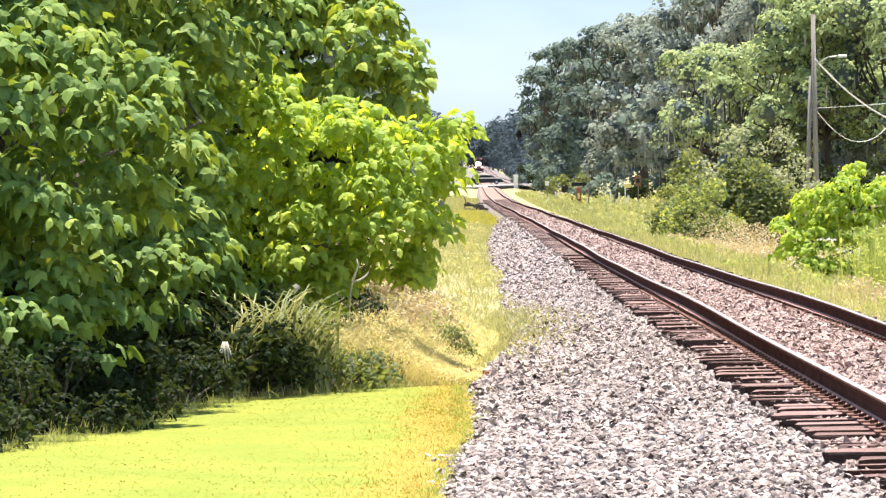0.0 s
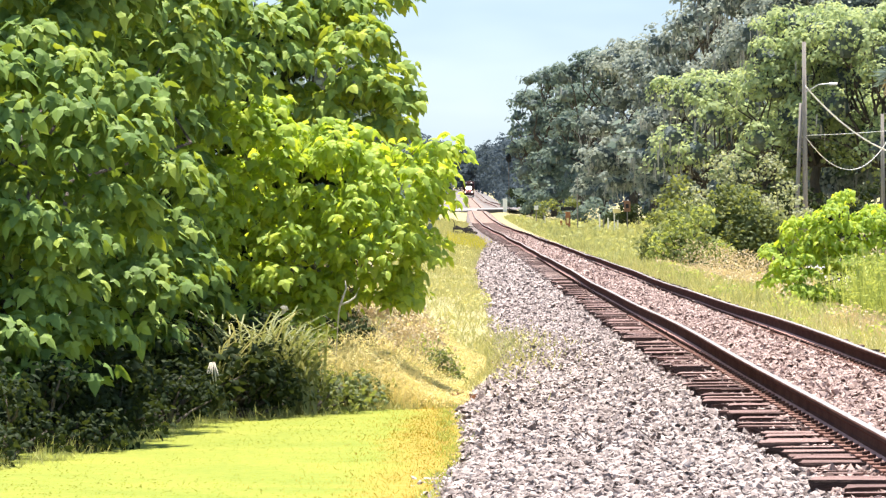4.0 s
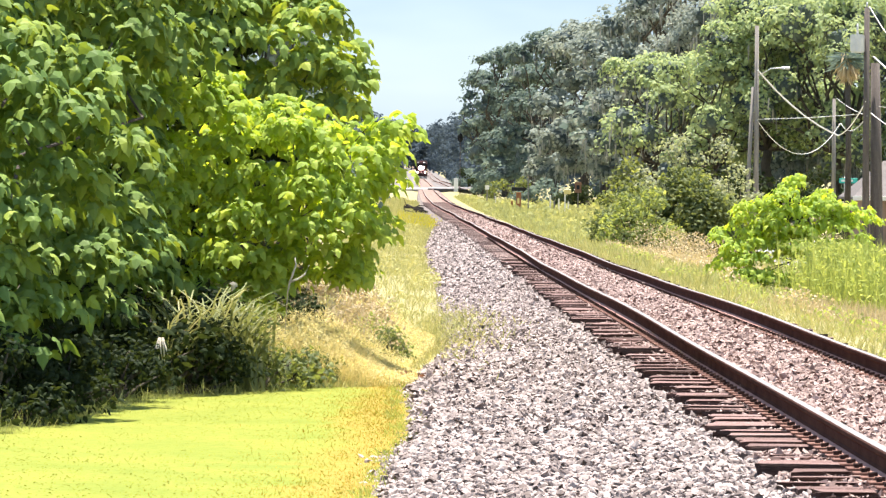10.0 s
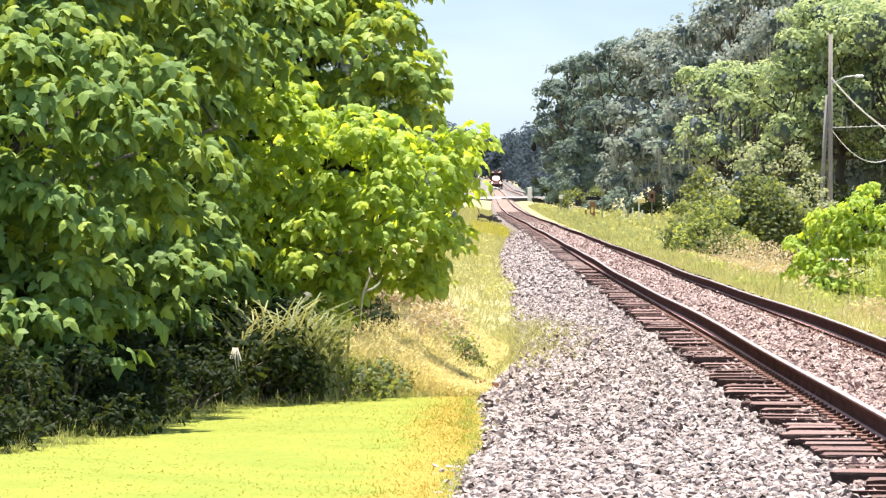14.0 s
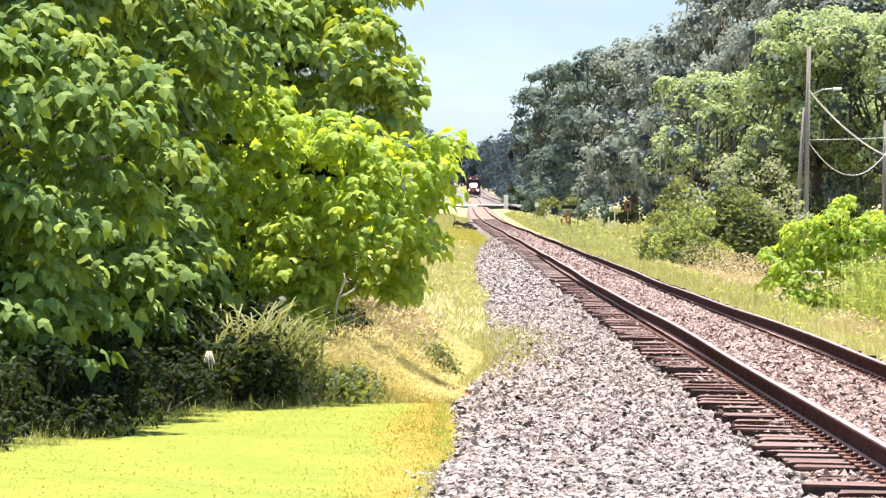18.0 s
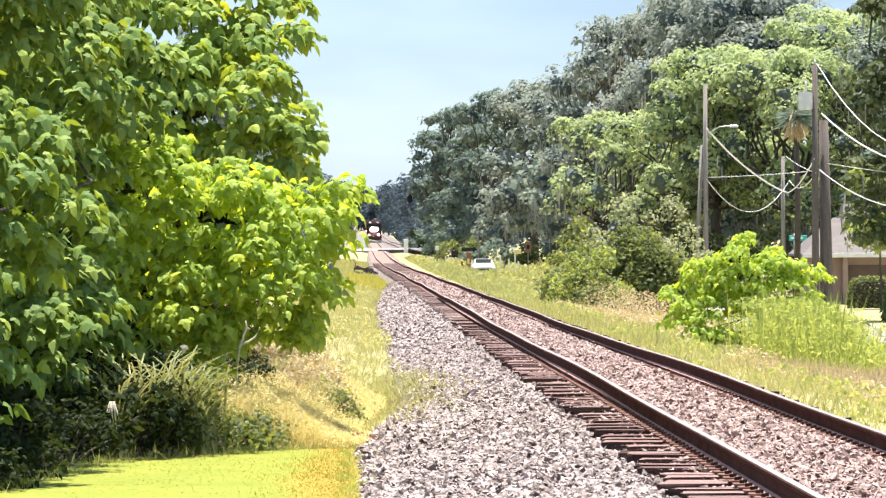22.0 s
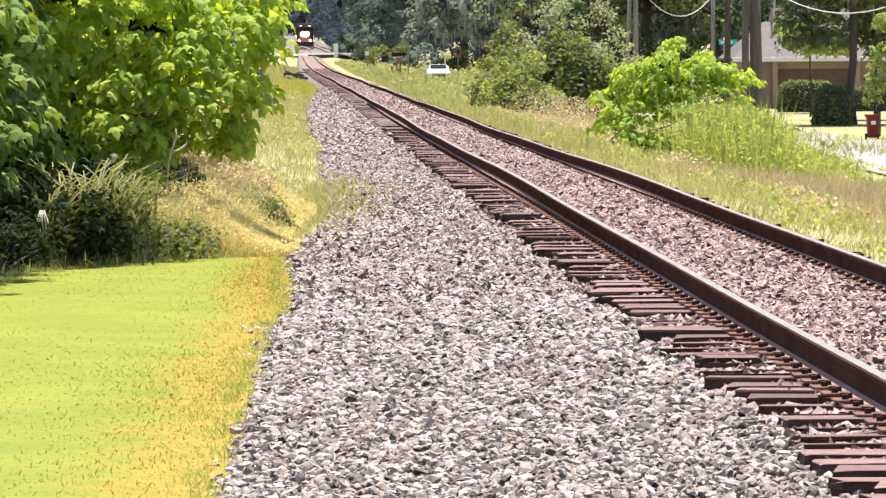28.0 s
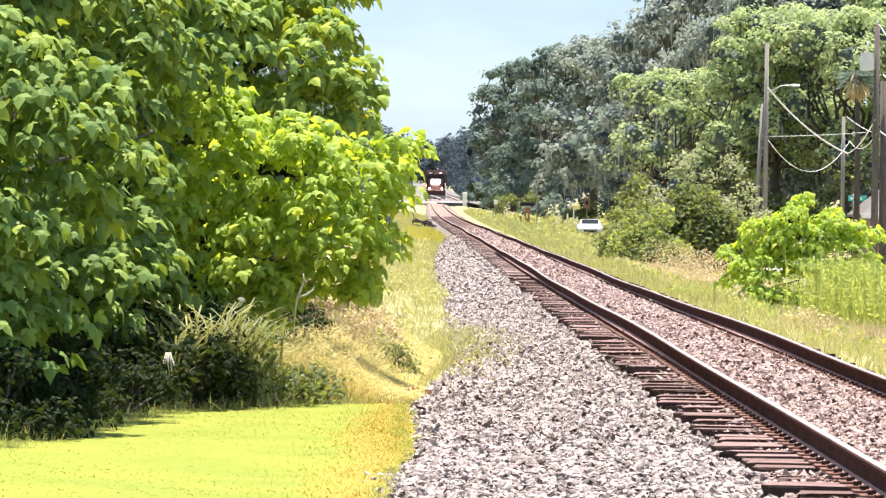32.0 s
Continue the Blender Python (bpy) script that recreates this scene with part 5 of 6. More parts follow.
# loose stones that lie on top of the nearest shoulder, one by one
rs = np.random.default_rng(31)
stone_kinds = []
for k in range(8):
    v = ROCK_V * (1 + rs.uniform(-.3, .3, ROCK_V.shape)) * rs.uniform(.7, 1.2, 3) * [1.1, .95, .8]
    stone_kinds.append(np_mesh("stone", v, ROCK_F, [M_STONE]))
for k in range(280):
    sy = 21.2 + 7 * rs.uniform() ** 1.4
    sx = float(edge_x(sy)) + rs.uniform(.06, 2.3)
    sz = rs.uniform(.032, .055)
    part("stone", stone_kinds[k % 8], None, ballast, at=pose(sx, sy, float(max(bed_z(np.array(sx), np.array(sy)), ground_z(np.array(sx), np.array(sy)))) + sz * .3, rs.uniform(-25, 25), rs.uniform(-25, 25), rs.uniform(0, 360)) @ Matrix.Diagonal((sz, sz, sz, 1)))


# ---- poles and wires ----
def pole(name, x, y, top, r0, material, label, lean=0.0, base=None):
    z = float(ground_z(np.array(float(x)), np.array(float(y)))) if base is None else base
    t = thing(name, label, "pole", x, y, z - .2)
    H = top - z + .2
    part("shaft", tubes("shaft", [([(0, 0, 0), (lean * .5, 0, H * .5), (lean, 0, H)], [r0, r0 * .85, r0 * .65])], 12), material, t)
    return t


p1 = pole("utility_pole", 19.95, 290, 10.9, .17, M_POLE, "grey weathered wooden utility pole with a street lamp arm")
pole("pole_brace", 19.3, 290, 7.4, .15, M_POLE, "grey leaning wooden prop pole beside the utility pole", lean=.45)
H1 = 10.9 - (p1.location.z)
part("lamp_arm", tubes("arm", [([(0, 0, H1 - 2.9), (.8, -.3, H1 - 2.45), (1.5, -.5, H1 - 2.4)], [.035, .03, .03])], 6), M_GALV, p1)
part("lamp_head", boxes((1.35, 1.85, -.62, -.4, H1 - 2.5, H1 - 2.36), bevel=.03), M_GALV, p1)
p2 = pole("utility_pole", 21.7, 240, 10.2, .19, M_POLE_DARK, "dark wooden utility pole with a grey transformer")
pole("utility_pole", 22.3, 240.5, 7.6, .33, M_POLE_DARK, "dark wooden stub pole beside the utility pole", lean=-.15)
H2 = 10.2 - p2.location.z
tb = bmesh.new()
bmesh.ops.create_cone(tb, cap_ends=True, segments=20, radius1=.34, radius2=.34, depth=.85)
bmesh.ops.bevel(tb, geom=[e for e in tb.edges if abs(e.verts[0].co.z - e.verts[1].co.z) < .01], offset=.05, segments=2, affect="EDGES")
bmesh.ops.translate(tb, verts=tb.verts, vec=(-.45, -.1, H2 - 1.7))
can = part("transformer", tb, M_GALV, p2, "grey transformer can")
part("bushing", tubes("bushing", [([(-.45, -.1, H2 - 1.3), (-.45, -.1, H2 - .75)], [.06, .04])], 8), M_GALV, can)
part("insulator", tubes("insulator", [([(0, 0, H2), (0, 0, H2 + .25)], [.06, .04])], 8), M_GALV, p2)
pole("utility_pole", 29.0, 345, 7.7, .17, M_POLE, "grey wooden utility pole by the street corner")


def cable(name, a, b, sag, rad, label="pale sagging overhead cable"):
    pts = []
    for k in range(17):
        f = k / 16
        p = Vector(a).lerp(Vector(b), f)
        p.z -= sag * 4 * f * (1 - f)
        pts.append(p)
    o = pts[0].copy()
    t = lone(name, tubes(name, [([p - o for p in pts], [rad] * 17)], 6), M_WIRE, label, "cable", at=Matrix.Translation(o))
    return t


def spot(dx, dy, Y):
    """A place by bearing (right, up) and distance."""
    return (dx / 9000 * Y, Y, EYE + dy / 9000 * Y)


cable("overhead_cable", spot(621, 205, 289.8), spot(764, 90, 300), .45, .045, "thick pale overhead cable sagging between poles")
cable("overhead_cable", spot(764, 90, 300), spot(812, 150, 239.8), .3, .03)
cable("overhead_cable", spot(622, 118, 289.8), spot(800, 128, 280), .05, .016)
cable("overhead_cable", spot(621, 115, 289.8), spot(768, 112, 344.8), 2.0, .022)
cable("overhead_cable", spot(768, 112, 344.8), spot(815, 125, 239.8), .6, .022)
cable("overhead_cable", spot(762, 155, 344.8), spot(815, 125, 239.8), .1, .018)
cable("overhead_cable", spot(818, 318, 239.8), spot(1330, 420, 170), 4.6, .022)
cable("overhead_cable", spot(826, 230, 239.8), spot(1200, 190, 215), 1.9, .04, "thick pale overhead cable sagging between poles")
cable("overhead_cable", spot(822, 130, 239.8), spot(1200, 150, 215), 2.0, .026)
cable("overhead_cable", spot(836, 142, 239.8), spot(1200, 105, 300), .2, .016)

# ---- signs by the crossing ----
def gz(x, y):
    return float(ground_z(np.array(float(x)), np.array(float(y))))


def sign_post(dx, Y, h, name, label, material=M_POLE, r=.05):
    x = at_px(dx, Y)
    t = thing(name, label, "sign", x, Y, gz(x, Y))
    part("post", boxes((-r, r, -r, r, -.1, h), bevel=.012), material, t)
    return t


s = sign_post(143, 430, 1.75, "mile_marker", "short post with a small white square plate")
part("plate", boxes((-.16, .16, -.09, -.06, 1.45, 1.8), bevel=.01), M_WHITE, s)
sign_post(156, 440, 1.3, "wooden_post", "plain short grey timber post")
sign_post(158, 420, 1.0, "pale_post", "plain short pale timber post", M_TRIM)
s = sign_post(199, 420, 1.7, "arrow_sign", "black arrow board on a rusty post", M_RUSTY, .2)
hz = 1.95
part("board", boxes((-.6, .36, -.26, -.22, hz - .15, hz + .15), bevel=.01), M_BLACK, s, "black arrow-shaped board")
bm = bmesh.new()
vs = [bm.verts.new(v) for v in ((.34, -.26, hz - .28), (.34, -.26, hz + .28), (.72, -.26, hz), (.34, -.22, hz - .28), (.34, -.22, hz + .28), (.72, -.22, hz))]
for f in ((0, 1, 2), (5, 4, 3), (0, 2, 5, 3), (2, 1, 4, 5), (1, 0, 3, 4)):
    bm.faces.new([vs[k] for k in f])
part("arrow_head", bm, M_BLACK, s)
part("white_plate", boxes((-.12, .06, -.26, -.215, .75, 1.2), bevel=.01), M_YELLOW, s, "pale plate on the post")
sign_post(216, 415, 3.2, "tall_post", "tall thin grey post", M_POLE, .05)
s = sign_post(187, 418, .9, "hydrant_post", "short dark post with a yellow cap", M_RUSTY, .09)
part("cap", boxes((-.1, .1, -.1, .1, .9, 1.05), bevel=.03), M_YELLOW, s)
s = sign_post(304, 405, 2.4, "orange_sign", "orange square sign with a dark mark on a thin post", M_POLE, .04)
part("panel", boxes((-.26, .26, -.07, -.045, 1.75, 2.6), bevel=.012), M_ORANGE, s, "orange panel")
part("mark", boxes((-.12, .12, -.078, -.072, 2.02, 2.35), bevel=0), M_BLACK, s, "dark mark")
s = sign_post(281, 410, 1.85, "white_sign", "small pale rectangular sign on a short post", M_TRIM, .05)
part("panel", boxes((-.1, .5, -.08, -.05, 1.6, 1.95), bevel=.012), M_YELLOW, s, "cream panel")
for dx, hh in ((255, 1.5), (262, 1.1), (270, 1.2), (287, 1.0)):
    sign_post(dx, 412, hh, "pale_post", "weathered pale fence post in the grass", M_TRIM if hh != 1.1 else M_POLE, .06)

# street name sign
s = thing("street_sign", "teal street name sign with pale bars on a thin post", "sign", at_px(783, 340), 340, gz(at_px(783, 340), 340))
hz = EYE - s.location.z + 10 / 9000 * 340
part("post", tubes("post", [([(-.25, 0, -.1), (-.25, 0, hz + .3)], [.04, .04])], 8), M_GALV, s)
b = part("blade", boxes((-.62, .6, -.06, -.03, hz - .17, hz + .17), bevel=.01), M_TEAL, s, "teal name blade")
part("lettering", boxes((-.5, -.1, -.068, -.062, hz - .06, hz + .07), (-.02, .3, -.068, -.062, hz - .06, hz + .07), bevel=0), M_WHITE, b, "white bars")

# signal masts
sg = thing("signal_mast", "tall signal mast with a black round-topped head", "signal", at_px(95, 705), 705, gz(at_px(95, 705), 705))
hz = EYE - sg.location.z + 82 / 9000 * 705
part("mast", tubes("mast", [([(0, .3, -.1), (0, .3, hz - .3)], [.06, .05])], 8), M_POLE_DARK, sg)
bm = bmesh.new()
bmesh.ops.create_cone(bm, cap_ends=True, segments=24, radius1=.5, radius2=.5, depth=.1)
bmesh.ops.transform(bm, verts=bm.verts, matrix=Matrix.Translation((0, 0, hz)) @ Matrix.Diagonal((.75, 1, 1.2, 1)) @ Matrix.Rotation(radians(90), 4, "X"))
hd = part("head", bm, M_BLACK, sg, "black oval target")
part("hood", tubes("hood", [([(0, -.05, hz + .2), (0, -.4, hz + .18)], [.16, .16])], 12), M_BLACK, hd)
part("hood", tubes("hood", [([(0, -.05, hz - .2), (0, -.4, hz - .22)], [.16, .16])], 12), M_BLACK, hd)
sl = thing("signal_mast", "slim grey mast with a dark box on top", "signal", -.42, 700, gz(-.42, 700))
hz = EYE - sl.location.z + 60 / 9000 * 700
part("mast", tubes("mast", [([(0, 0, -.1), (0, 0, hz)], [.12, .1])], 8), M_POLE, sl)
part("head", boxes((-.3, .22, -.2, .2, hz - .5, hz + .45), bevel=.06), M_BLACK, sl, "dark box")

# heap of dark timber beside the line
hp = thing("timber_heap", "heap of dark broken sleepers and branches in the grass", "debris", .55, 330, float(ground_z(np.array(.55), np.array(330.))))
rh = random.Random(3)
for k in range(7):
    a, L = rh.uniform(-.5, .5), rh.uniform(.6, 1.3)
    part("timber", boxes((-L / 2, L / 2, -.09, .09, -.07, .07), bevel=.015), M_DEAD, hp, at=pose(rh.uniform(-.5, .5), rh.uniform(-.6, .6), .16 + .1 * k / 2, 0, rh.uniform(-16, 26), math.degrees(a)))
part("branch", tubes("branch", [([(-.7, 0, .2), (-.6, 0, .8), (-.75, 0, 1.1)], [.04, .03, .012]), ([(-.1, 0, .4), (.3, 0, .6), (.9, 0, .55)], [.05, .04, .015])], 6), M_DEAD, hp)

def loft(sections, cap=True):
    """A body lofted through cross sections of equal point counts."""
    bm = bmesh.new()
    rings = [[bm.verts.new(p) for p in s] for s in sections]
    n = len(rings[0])
    for a, b in zip(rings, rings[1:]):
        for k in range(n):
            bm.faces.new((a[k], a[(k + 1) % n], b[(k + 1) % n], b[k]))
    if cap:
        bm.faces.new(rings[0][::-1])
        bm.faces.new(rings[-1])
    bmesh.ops.recalc_face_normals(bm, faces=bm.faces[:])
    return bm


def section(y, w, z0, z1, rnd=.12):
    h = w / 2
    return [(-h, y, z0 + rnd), (-h + rnd, y, z0), (h - rnd, y, z0), (h, y, z0 + rnd), (h, y, z1 - rnd), (h - rnd, y, z1), (-h + rnd, y, z1), (-h, y, z1 - rnd)]


# ---- house and garden ----
HZ = STREET_Z
house = thing("house", "low brown brick house with a grey shingle roof", "house", 35.0, 322, HZ)
part("wall", boxes((-6.2, 9, -2, 8, -.1, 3.3), bevel=.02), M_STUCCO, house)
bm = bmesh.new()
vs = [bm.verts.new(v) for v in ((-6.9, -2.7, 3.3), (9.7, -2.7, 3.3), (9.7, 8.7, 3.3), (-6.9, 8.7, 3.3), (-4.5, 3, 5.6), (7.5, 3, 5.6), (-6.9, -2.7, 3.14), (9.7, -2.7, 3.14), (9.7, 8.7, 3.14), (-6.9, 8.7, 3.14))]
for f in ((0, 1, 5, 4), (1, 2, 5), (2, 3, 4, 5), (3, 0, 4), (6, 7, 1, 0), (7, 8, 2, 1), (8, 9, 3, 2), (9, 6, 0, 3), (9, 8, 7, 6)):
    bm.faces.new([vs[k] for k in f])
rf = part("roof", bm, M_ROOF, house, "grey shingle roof")
part("fascia", boxes((-6.95, 9.75, -2.76, -2.72, 3.08, 3.36), bevel=.01), M_TRIM, rf, "white fascia")
part("gable", loft([[(-4.2, 0, 4.2), (3.5, 0, 4.2), (3.2, 2.4, 6.5), (-3.9, 2.4, 6.5)], [(-4.2, 6, 4.2), (3.5, 6, 4.2), (3.2, 3.6, 6.5), (-3.9, 3.6, 6.5)]]), M_ROOF, rf, "raised shingled gable")
for x0 in (-6.15, -4.4, .8):
    part("pillar", boxes((x0, x0 + .35, -2.5, -2.15, 0, 3.14), bevel=.02), M_STUCCO, house)
part("garage_door", boxes((-4.0, .6, -2.05, -1.98, 0, 2.6), bevel=.01), M_BROWN, house, "dark brown garage door")
for x0 in (3.2, 6.2):
    w = part("window", boxes((x0, x0 + 1.3, -2.05, -1.98, 1.0, 2.3), bevel=.01), M_GLASS, house, "dark window")
    part("frame", boxes((x0 - .08, x0, -2.07, -1.99, .92, 2.38), (x0 + 1.3, x0 + 1.38, -2.07, -1.99, .92, 2.38), (x0, x0 + 1.3, -2.07, -1.99, 2.3, 2.38), (x0, x0 + 1.3, -2.07, -1.99, .92, 1.0), bevel=.005), M_STUCCO, w)
part("door", boxes((1.4, 2.4, -2.06, -1.98, 0, 2.1), bevel=.01), M_BROWN, house, "brown door")


def hedge(x, y, sx, sy, h, seed, label, roundish=0.3):
    r = np.random.default_rng(seed)
    n = int(480 * (sx * h + sy * h + sx * sy) / 3)
    d = random_dirs(n, r)
    d[:, 2] = np.abs(d[:, 2])
    k = (np.abs(d) ** (2 / roundish)).sum(1, keepdims=True) ** (-roundish / 2)
    P = d * k * [sx / 2, sy / 2, h] * r.uniform(.9, 1.02, (n, 1))
    t = thing("hedge", label, "hedge", x, y, HZ)
    part("leaves", np_mesh("leaves", *tufts(P, d, r, .17, HEART, .3)), L_BUSH, t)
    bmx = boxes((-sx * .4, sx * .4, -sy * .4, sy * .4, 0, h * .86), bevel=min(sx, sy) * .2, seg=3)
    part("core", bmx, M_DEAD, t)


hedge(31.2, 305, 3.4, 1.4, 1.95, 401, "clipped dark green box hedge beside the street", .35)
hedge(27.3, 254, 1.95, 1.9, 2.05, 402, "round-topped clipped dark green bush on the lawn", .6)
hedge(36.5, 306, 6.0, 1.0, 1.6, 403, "long low clipped hedge by the house", .35)
V, F = strip([24.4, 26, 28, 31, 36, 44], np.arange(160, 330, 10.0), lambda x, y: STREET_Z + 0 * x, .05)
lone("front_lawn", np_mesh("front_lawn", V, F, smooth=True), M_DRYLAWN, "dry sunlit front lawn beside the street", "lawn", kind="structure")

bn = thing("wheeled_bin", "maroon plastic wheeled bin with a closed lid at the kerb", "bin", 24.95, 216, HZ + .05)
bm = boxes((-.26, .26, -.3, .3, .06, .95), bevel=.03, seg=2)
for v in bm.verts:
    f = .78 + .22 * (v.co.z - .06) / .9
    v.co.x *= f
    v.co.y *= f
part("body", bm, M_BIN, bn)
part("lid", boxes((-.31, .31, -.36, .34, .95, 1.05), bevel=.035, seg=2), M_BIN, bn)
part("handle", tubes("handle", [([(-.24, .36, .93), (.24, .36, .93)], [.02, .02])], 8), M_BIN, bn)
part("label", boxes((-.1, .1, -.305, -.3, .62, .78), bevel=0), M_TRIM, bn, "pale label")
for sx in (-1, 1):
    part("wheel", tubes("wheel", [([(sx * .22, .24, .12), (sx * .29, .24, .12)], [.12, .12])], 14), M_TYRE, bn)

# garden tree and palm
oak(31.0, 300, 8.5, 2.4, 411, L_GARDEN, "small light green garden tree by the street", 0, clumps=40, tuft=.24, density=11, low=.4, girth=.009, name="garden_tree", heart=False)
oak(28.6, 256, 17.0, 4.6, 412, L_LIVEOAK, "tall dark oak hung with moss beside the street", 70, clumps=44, tuft=.28, density=7.5, low=.2, girth=.014, heart=False)
oak(25.9, 217, 5.4, 1.25, 413, L_GARDEN, "young slender tree at the street's edge", 0, clumps=30, tuft=.16, density=26, low=.25, girth=.006, name="young_tree", heart=False)
oak(31.6, 272, 9.5, 3.4, 414, L_LIVEOAK, "low spreading dark oak behind the kerb", 0, clumps=36, tuft=.26, density=9, low=.36, girth=.014, heart=False)
mb = thing("mailbox", "dark mailbox on a wooden post at the kerb", "mailbox", 25.95, 222, HZ + .04)
part("post", boxes((-.05, .05, -.05, .05, -.1, 1.1), bevel=.01), M_POLE_DARK, mb)
part("box", loft([section(-.28, .3, 1.1, 1.42, .09), section(.28, .3, 1.1, 1.42, .09)]), M_BLACK, mb)
pm = thing("palm_tree", "palm with a skirt of brown dead fronds", "tree", at_px(780, 310), 310, gz(at_px(780, 310), 310))
hp0 = EYE - pm.location.z + 225 / 9000 * 310
part("trunk", tubes("trunk", [([(0, 0, -.1), (.1, 0, hp0 * .5), (0, 0, hp0)], [.24, .18, .16])], 9), M_BARK, pm)
for nm, col, lo, hi, cnt in (("dead_fronds", L_BRUSH, .9, 1.6, 260), ("green_fronds", L_OAK, -.2, .6, 150)):
    r = np.random.default_rng(cnt)
    a = r.uniform(0, 2 * np.pi, cnt)
    dr = r.uniform(lo, hi, cnt)
    d = np.stack([np.cos(a) * np.cos(dr), np.sin(a) * np.cos(dr), -np.sin(dr)], 1)
    P = np.tile([0, 0, hp0], (cnt, 1)) + r.normal(0, .15, (cnt, 3))
    part(nm, np_mesh(nm, *scatter((TUFT[0] * [.12, 1, 1], TUFT[1]), P, unit(np.cross(d, random_dirs(cnt, r))), d, r.uniform(.9, 1.7, cnt))), col, pm)


# ---- vehicles ----
def wheel(parent, x, y, r, wide, rim=True):
    s = 1 if x > 0 else -1
    t = part("wheel", tubes("wheel", [([(x - s * wide / 2, y, r), (x + s * wide / 2, y, r)], [r, r])], 20), M_TYRE, parent)
    if rim:
        part("rim", tubes("rim", [([(x + s * wide * .3, y, r), (x + s * wide * .56, y, r)], [r * .62, r * .56])], 16), M_GALV, t)


def car(name, label, paint, tall=1.62):
    """An estate-bodied car, its nose towards -y."""
    t = thing(name, label, "car")
    part("body", loft([section(-2.35, 1.5, .42, .78), section(-2.2, 1.74, .3, .86), section(-1.2, 1.82, .26, 1.0), section(1.8, 1.82, .26, 1.05), section(2.2, 1.76, .3, 1.0), section(2.32, 1.6, .4, .9)]), paint, t)
    cab = part("cabin", loft([section(-1.25, 1.62, .92, 1.02, .04), section(-.55, 1.42, .95, tall - .03, .1), section(.2, 1.42, .95, tall, .1), section(1.6, 1.4, .95, tall - .04, .1), section(2.15, 1.56, .92, 1.05, .04)]), paint, t)
    g = boxes((-.6, .6, -.02, .02, -.22, .22), bevel=.02)
    bmesh.ops.transform(g, verts=g.verts, matrix=Matrix.Translation((0, -.93, 1.27)) @ Matrix.Rotation(radians(-48), 4, "X"))
    part("windscreen", g, M_GLASS, cab, "dark windscreen")
    g = boxes((-.58, .58, -.02, .02, -.2, .2), bevel=.02)
    bmesh.ops.transform(g, verts=g.verts, matrix=Matrix.Translation((0, 1.92, 1.29)) @ Matrix.Rotation(radians(45), 4, "X"))
    part("rear_window", g, M_GLASS, cab, "dark rear window")
    for sx in (-1, 1):
        part("side_window", boxes((sx * .72 - .03, sx * .72 + .03, -.45, .45, 1.08, tall - .14), (sx * .72 - .03, sx * .72 + .03, .53, 1.45, 1.08, tall - .14), bevel=.02), M_GLASS, cab, "dark side windows")
        part("headlight", boxes((sx * .68 - .16, sx * .68 + .16, -2.36, -2.2, .66, .8), bevel=.03), M_LENS, t, "clear headlight")
        part("tail_light", boxes((sx * .74 - .1, sx * .74 + .1, 2.2, 2.33, .72, .95), bevel=.03), M_BIN, t, "red tail light")
        part("mirror", boxes((sx * .98 - .08, sx * .98 + .08, -.95, -.83, .98, 1.12), bevel=.03), paint, t)
        for y in (-1.42, 1.4):
            wheel(t, sx * .82, y, .33, .22)
    part("grille", boxes((-.45, .45, -2.38, -2.3, .5, .66), bevel=.02), M_BLACK, t)
    part("bumper", boxes((-.8, .8, -2.42, -2.3, .34, .48), bevel=.03), M_BLACK, t)
    return t


silver = car("car", "silver car on the side street by the crossing", M_CARSILVER, 1.44)
black = car("car", "low black car crossing the railway", M_CARBLACK, 1.5)
van = car("car", "tall dark car that follows over the crossing", M_CARBLACK, 1.85)


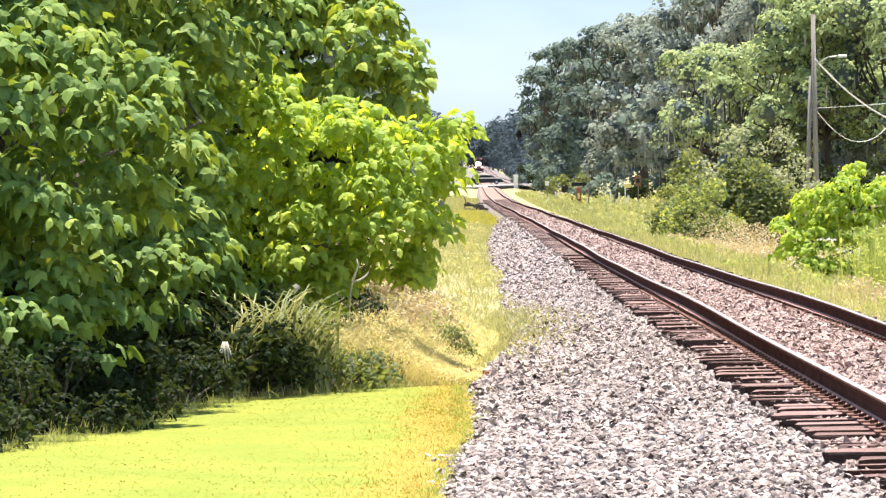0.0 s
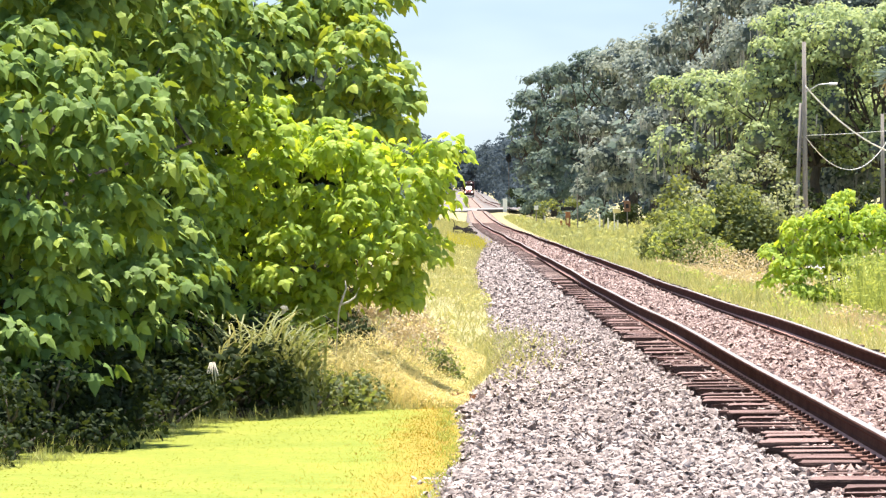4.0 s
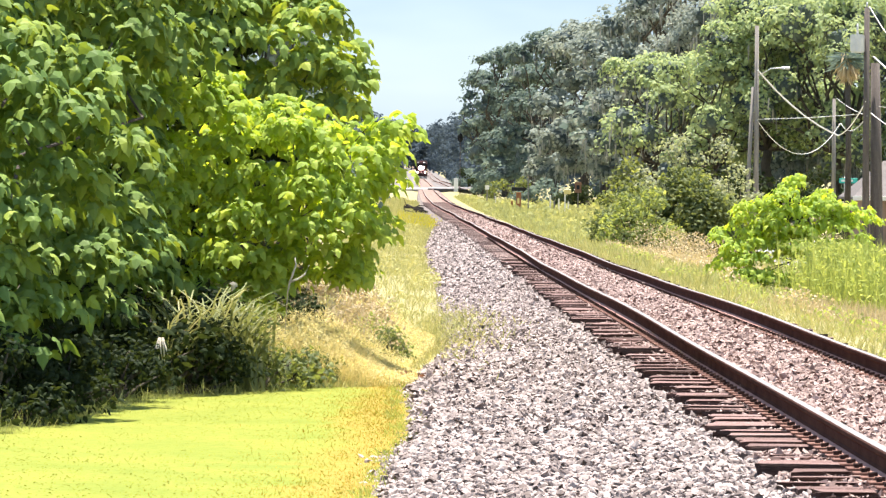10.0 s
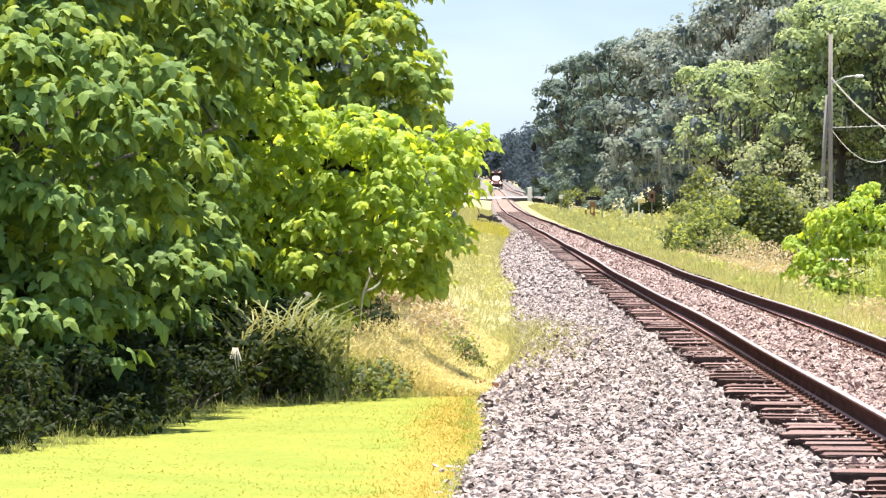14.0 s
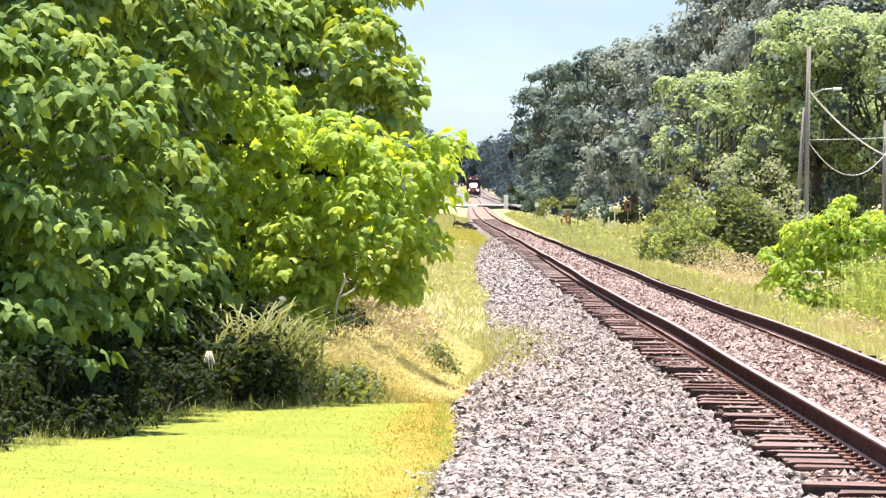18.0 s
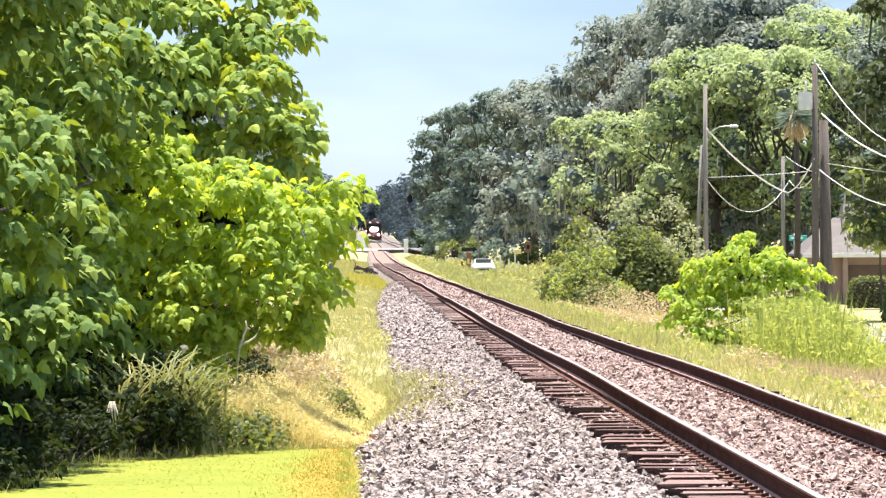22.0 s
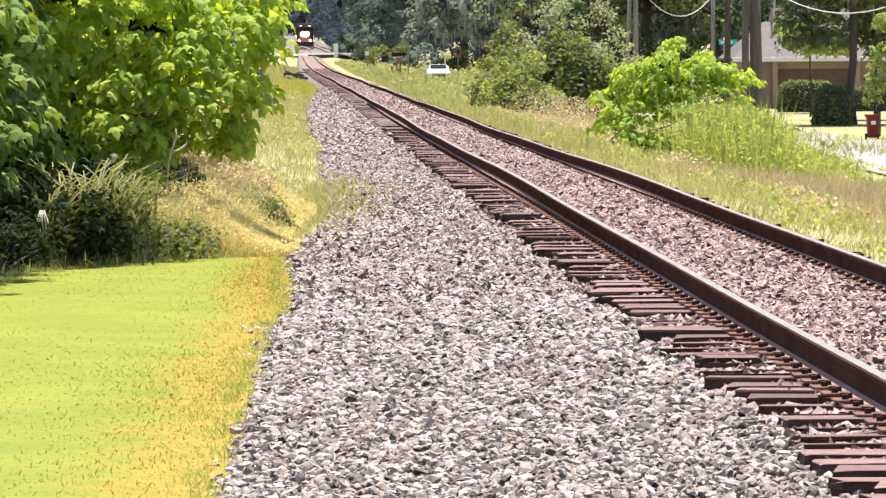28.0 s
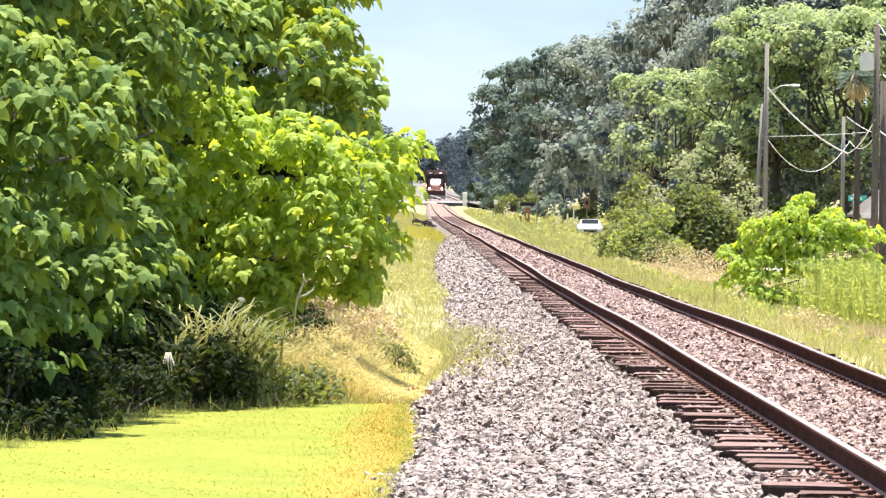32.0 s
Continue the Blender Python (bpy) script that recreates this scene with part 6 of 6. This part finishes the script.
def locomotive():
    t = thing("locomotive", "maroon diesel freight locomotive with blazing headlights", "locomotive")
    part("deck", boxes((-1.5, 1.5, .5, 19.5, 1.25, 1.5), bevel=.03), M_LOCO_DARK, t)
    part("pilot", boxes((-1.5, 1.5, .3, .55, .55, 1.5), bevel=.04), M_LOCO, t, "maroon pilot plate")
    plow = loft([[(-1.5, .5, .12), (1.5, .5, .12), (1.5, .5, .8), (-1.5, .5, .8)], [(-1.35, -.25, .1), (1.35, -.25, .1), (1.35, .1, .62), (-1.35, .1, .62)]])
    part("snow_plough", plow, M_LOCO_DARK, t)
    st = boxes((-.85, .85, -.02, .02, -.07, .07), bevel=.01)
    bmesh.ops.transform(st, verts=st.verts, matrix=Matrix.Translation((.05, -.2, .48)) @ Matrix.Rotation(radians(16), 4, "Y"))
    part("stripe", st, M_WHITE, t, "white slanting stripe")
    part("coupler", boxes((-.16, .16, -.5, .35, .75, 1.05), bevel=.04), M_BLACK, t)
    part("nose", loft([section(1.1, 1.7, 1.5, 3.1, .2), section(1.4, 2.0, 1.5, 3.2, .2), section(3.1, 2.2, 1.5, 3.25, .15)]), M_LOCO, t, "maroon low nose")
    cab = part("cab", loft([section(3.0, 3.0, 1.5, 3.9, .2), section(3.3, 3.1, 1.5, 4.5, .3), section(5.6, 3.1, 1.5, 4.55, .3), section(5.9, 3.0, 1.5, 4.4, .2)]), M_LOCO, t, "maroon cab")
    for x0 in (-1.25, .35):
        part("windscreen", boxes((x0, x0 + .9, 2.94, 3.1, 3.2, 3.85), bevel=.03), M_GLASS, cab, "dark windscreen")
    for sx in (-1, 1):
        part("side_window", boxes((sx * 1.53 - .03, sx * 1.53 + .03, 3.8, 5.2, 3.1, 3.85), bevel=.02), M_GLASS, cab)
        part("number_board", boxes((sx * .75 - .25, sx * .75 + .25, 2.98, 3.2, 4.0, 4.2), bevel=.02), M_WHITE, cab, "white number board")
    # lamp discs are oversized to stand for the headlights' glare
    bm = bmesh.new()
    for x in (-.3, .3):
        q = bmesh.ops.create_cone(bm, cap_ends=True, segments=16, radius1=.36, radius2=.36, depth=.2)
        bmesh.ops.transform(bm, verts=q["verts"], matrix=Matrix.Translation((x, 1.06, 2.75)) @ Matrix.Rotation(radians(90), 4, "X"))
    part("headlight", bm, M_LIGHT, t, "twin headlight, enlarged to stand for its glare")
    for sx in (-1, 1):
        bm = bmesh.new()
        q = bmesh.ops.create_cone(bm, cap_ends=True, segments=16, radius1=.11, radius2=.11, depth=.2)
        bmesh.ops.transform(bm, verts=q["verts"], matrix=Matrix.Translation((sx * .95, .3, 1.68)) @ Matrix.Rotation(radians(90), 4, "X"))
        part("ditch_light", bm, M_LAMP, t, "glowing ditch light")
        part("handrail", tubes("handrail", [([(sx * 1.45, .5, 1.5), (sx * 1.45, .5, 2.5), (sx * 1.45, 3, 2.5)], [.03] * 3)] + [([(sx * 1.45, y, 1.5), (sx * 1.45, y, 2.5)], [.025, .025]) for y in (1.4, 2.3, 7, 9, 11, 13, 15, 17)] + [([(sx * 1.45, 6, 2.5), (sx * 1.45, 18, 2.5)], [.03, .03])], 5), M_YELLOW, t)
        part("steps", boxes(*[(sx * 1.32 - .2, sx * 1.32 + .2, .6, .95, z, z + .06) for z in (.35, .7, 1.05)], bevel=.01), M_LOCO_DARK, t)
    hood = part("hood", loft([section(5.9, 1.9, 1.5, 4.2, .2), section(18.6, 1.9, 1.5, 4.2, .2), section(18.9, 1.7, 1.5, 4.0, .2)]), M_LOCO, t, "maroon engine hood")
    for y in (14.5, 16.3):
        part("fan", tubes("fan", [([(0, y, 4.2), (0, y, 4.36)], [.7, .68])], 20), M_LOCO_DARK, hood)
    part("horn", tubes("horn", [([(.3, 4.2, 4.55), (.3, 4.2, 4.75), (.3, 3.8, 4.78)], [.03, .03, .08])], 8), M_GALV, cab)
    part("fuel_tank", boxes((-1.35, 1.35, 7.5, 12.5, .45, 1.25), bevel=.12, seg=2), M_LOCO_DARK, t)
    for y0 in (1.6, 13.6):
        tr = part("bogie", boxes((-1.3, -1.05, y0, y0 + 4.4, .45, .95), (1.05, 1.3, y0, y0 + 4.4, .45, .95), (-1.05, 1.05, y0 + 1.9, y0 + 2.5, .5, .9), bevel=.04), M_LOCO_DARK, t)
        for k in range(3):
            for sx in (-1, 1):
                part("wheel", tubes("wheel", [([(sx * .68, y0 + .5 + 1.7 * k, .5), (sx * .82, y0 + .5 + 1.7 * k, .5)], [.5, .5])], 18), M_RAIL, tr)
    return t


loco = locomotive()


def motions():
    """What moves: the train along the line, the two cars."""
    rows = []
    for k in range(33):
        y = 1480 - 22.0 * k
        z = float(level(y) + sag(y)) + .178
        p = math.degrees(math.atan2(float(level(y + 18)) - float(level(y)), 18))
        rows.append((float(k), pose(TRACK_X + float(shift(y)), y, z, p)))
    walk(loco, rows)

    def on_side(t, x, y, rz):
        return (t, pose(x, y, gz(x, y) - .15, 0, 0, rz))

    walk(silver, [on_side(0, 24, 425, -50), on_side(17.5, 24, 425, -50), on_side(18.5, 15.5, 421, -42), on_side(19, 13.95, 417, -36), on_side(19.5, 12.1, 412, -26), on_side(20, 10.76, 407, -15), on_side(20.5, 10.25, 403, -8),
                  on_side(21, 10.15, 401, -4), on_side(22, 9.95, 399, 0), on_side(23, 9.9, 398, 0), on_side(24, 10.05, 396, 0),
                  on_side(26.5, 11.1, 391, 0), on_side(28.5, 11.65, 384, -1), on_side(30, 12.05, 376, -1), on_side(32, 12.6, 366, -1)])

    def on_road(t, x):
        return (t, pose(x, 740.5, float(level(740.5)) + .16, 0, 0, 90))

    walk(black, [on_road(0, 3.0), on_road(.5, 7.05), on_road(1, 11.2), on_road(2, 19.5), on_road(4, 36), on_road(6, 50), on_road(8, 58), on_road(32, 58)])
    walk(van, [on_road(0, -5.0), on_road(1, 2.8), on_road(1.5, 6.8), on_road(2, 10.9), on_road(3, 19), on_road(5, 34), on_road(7, 46), on_road(9, 51.5), on_road(32, 51.5)])


motions()
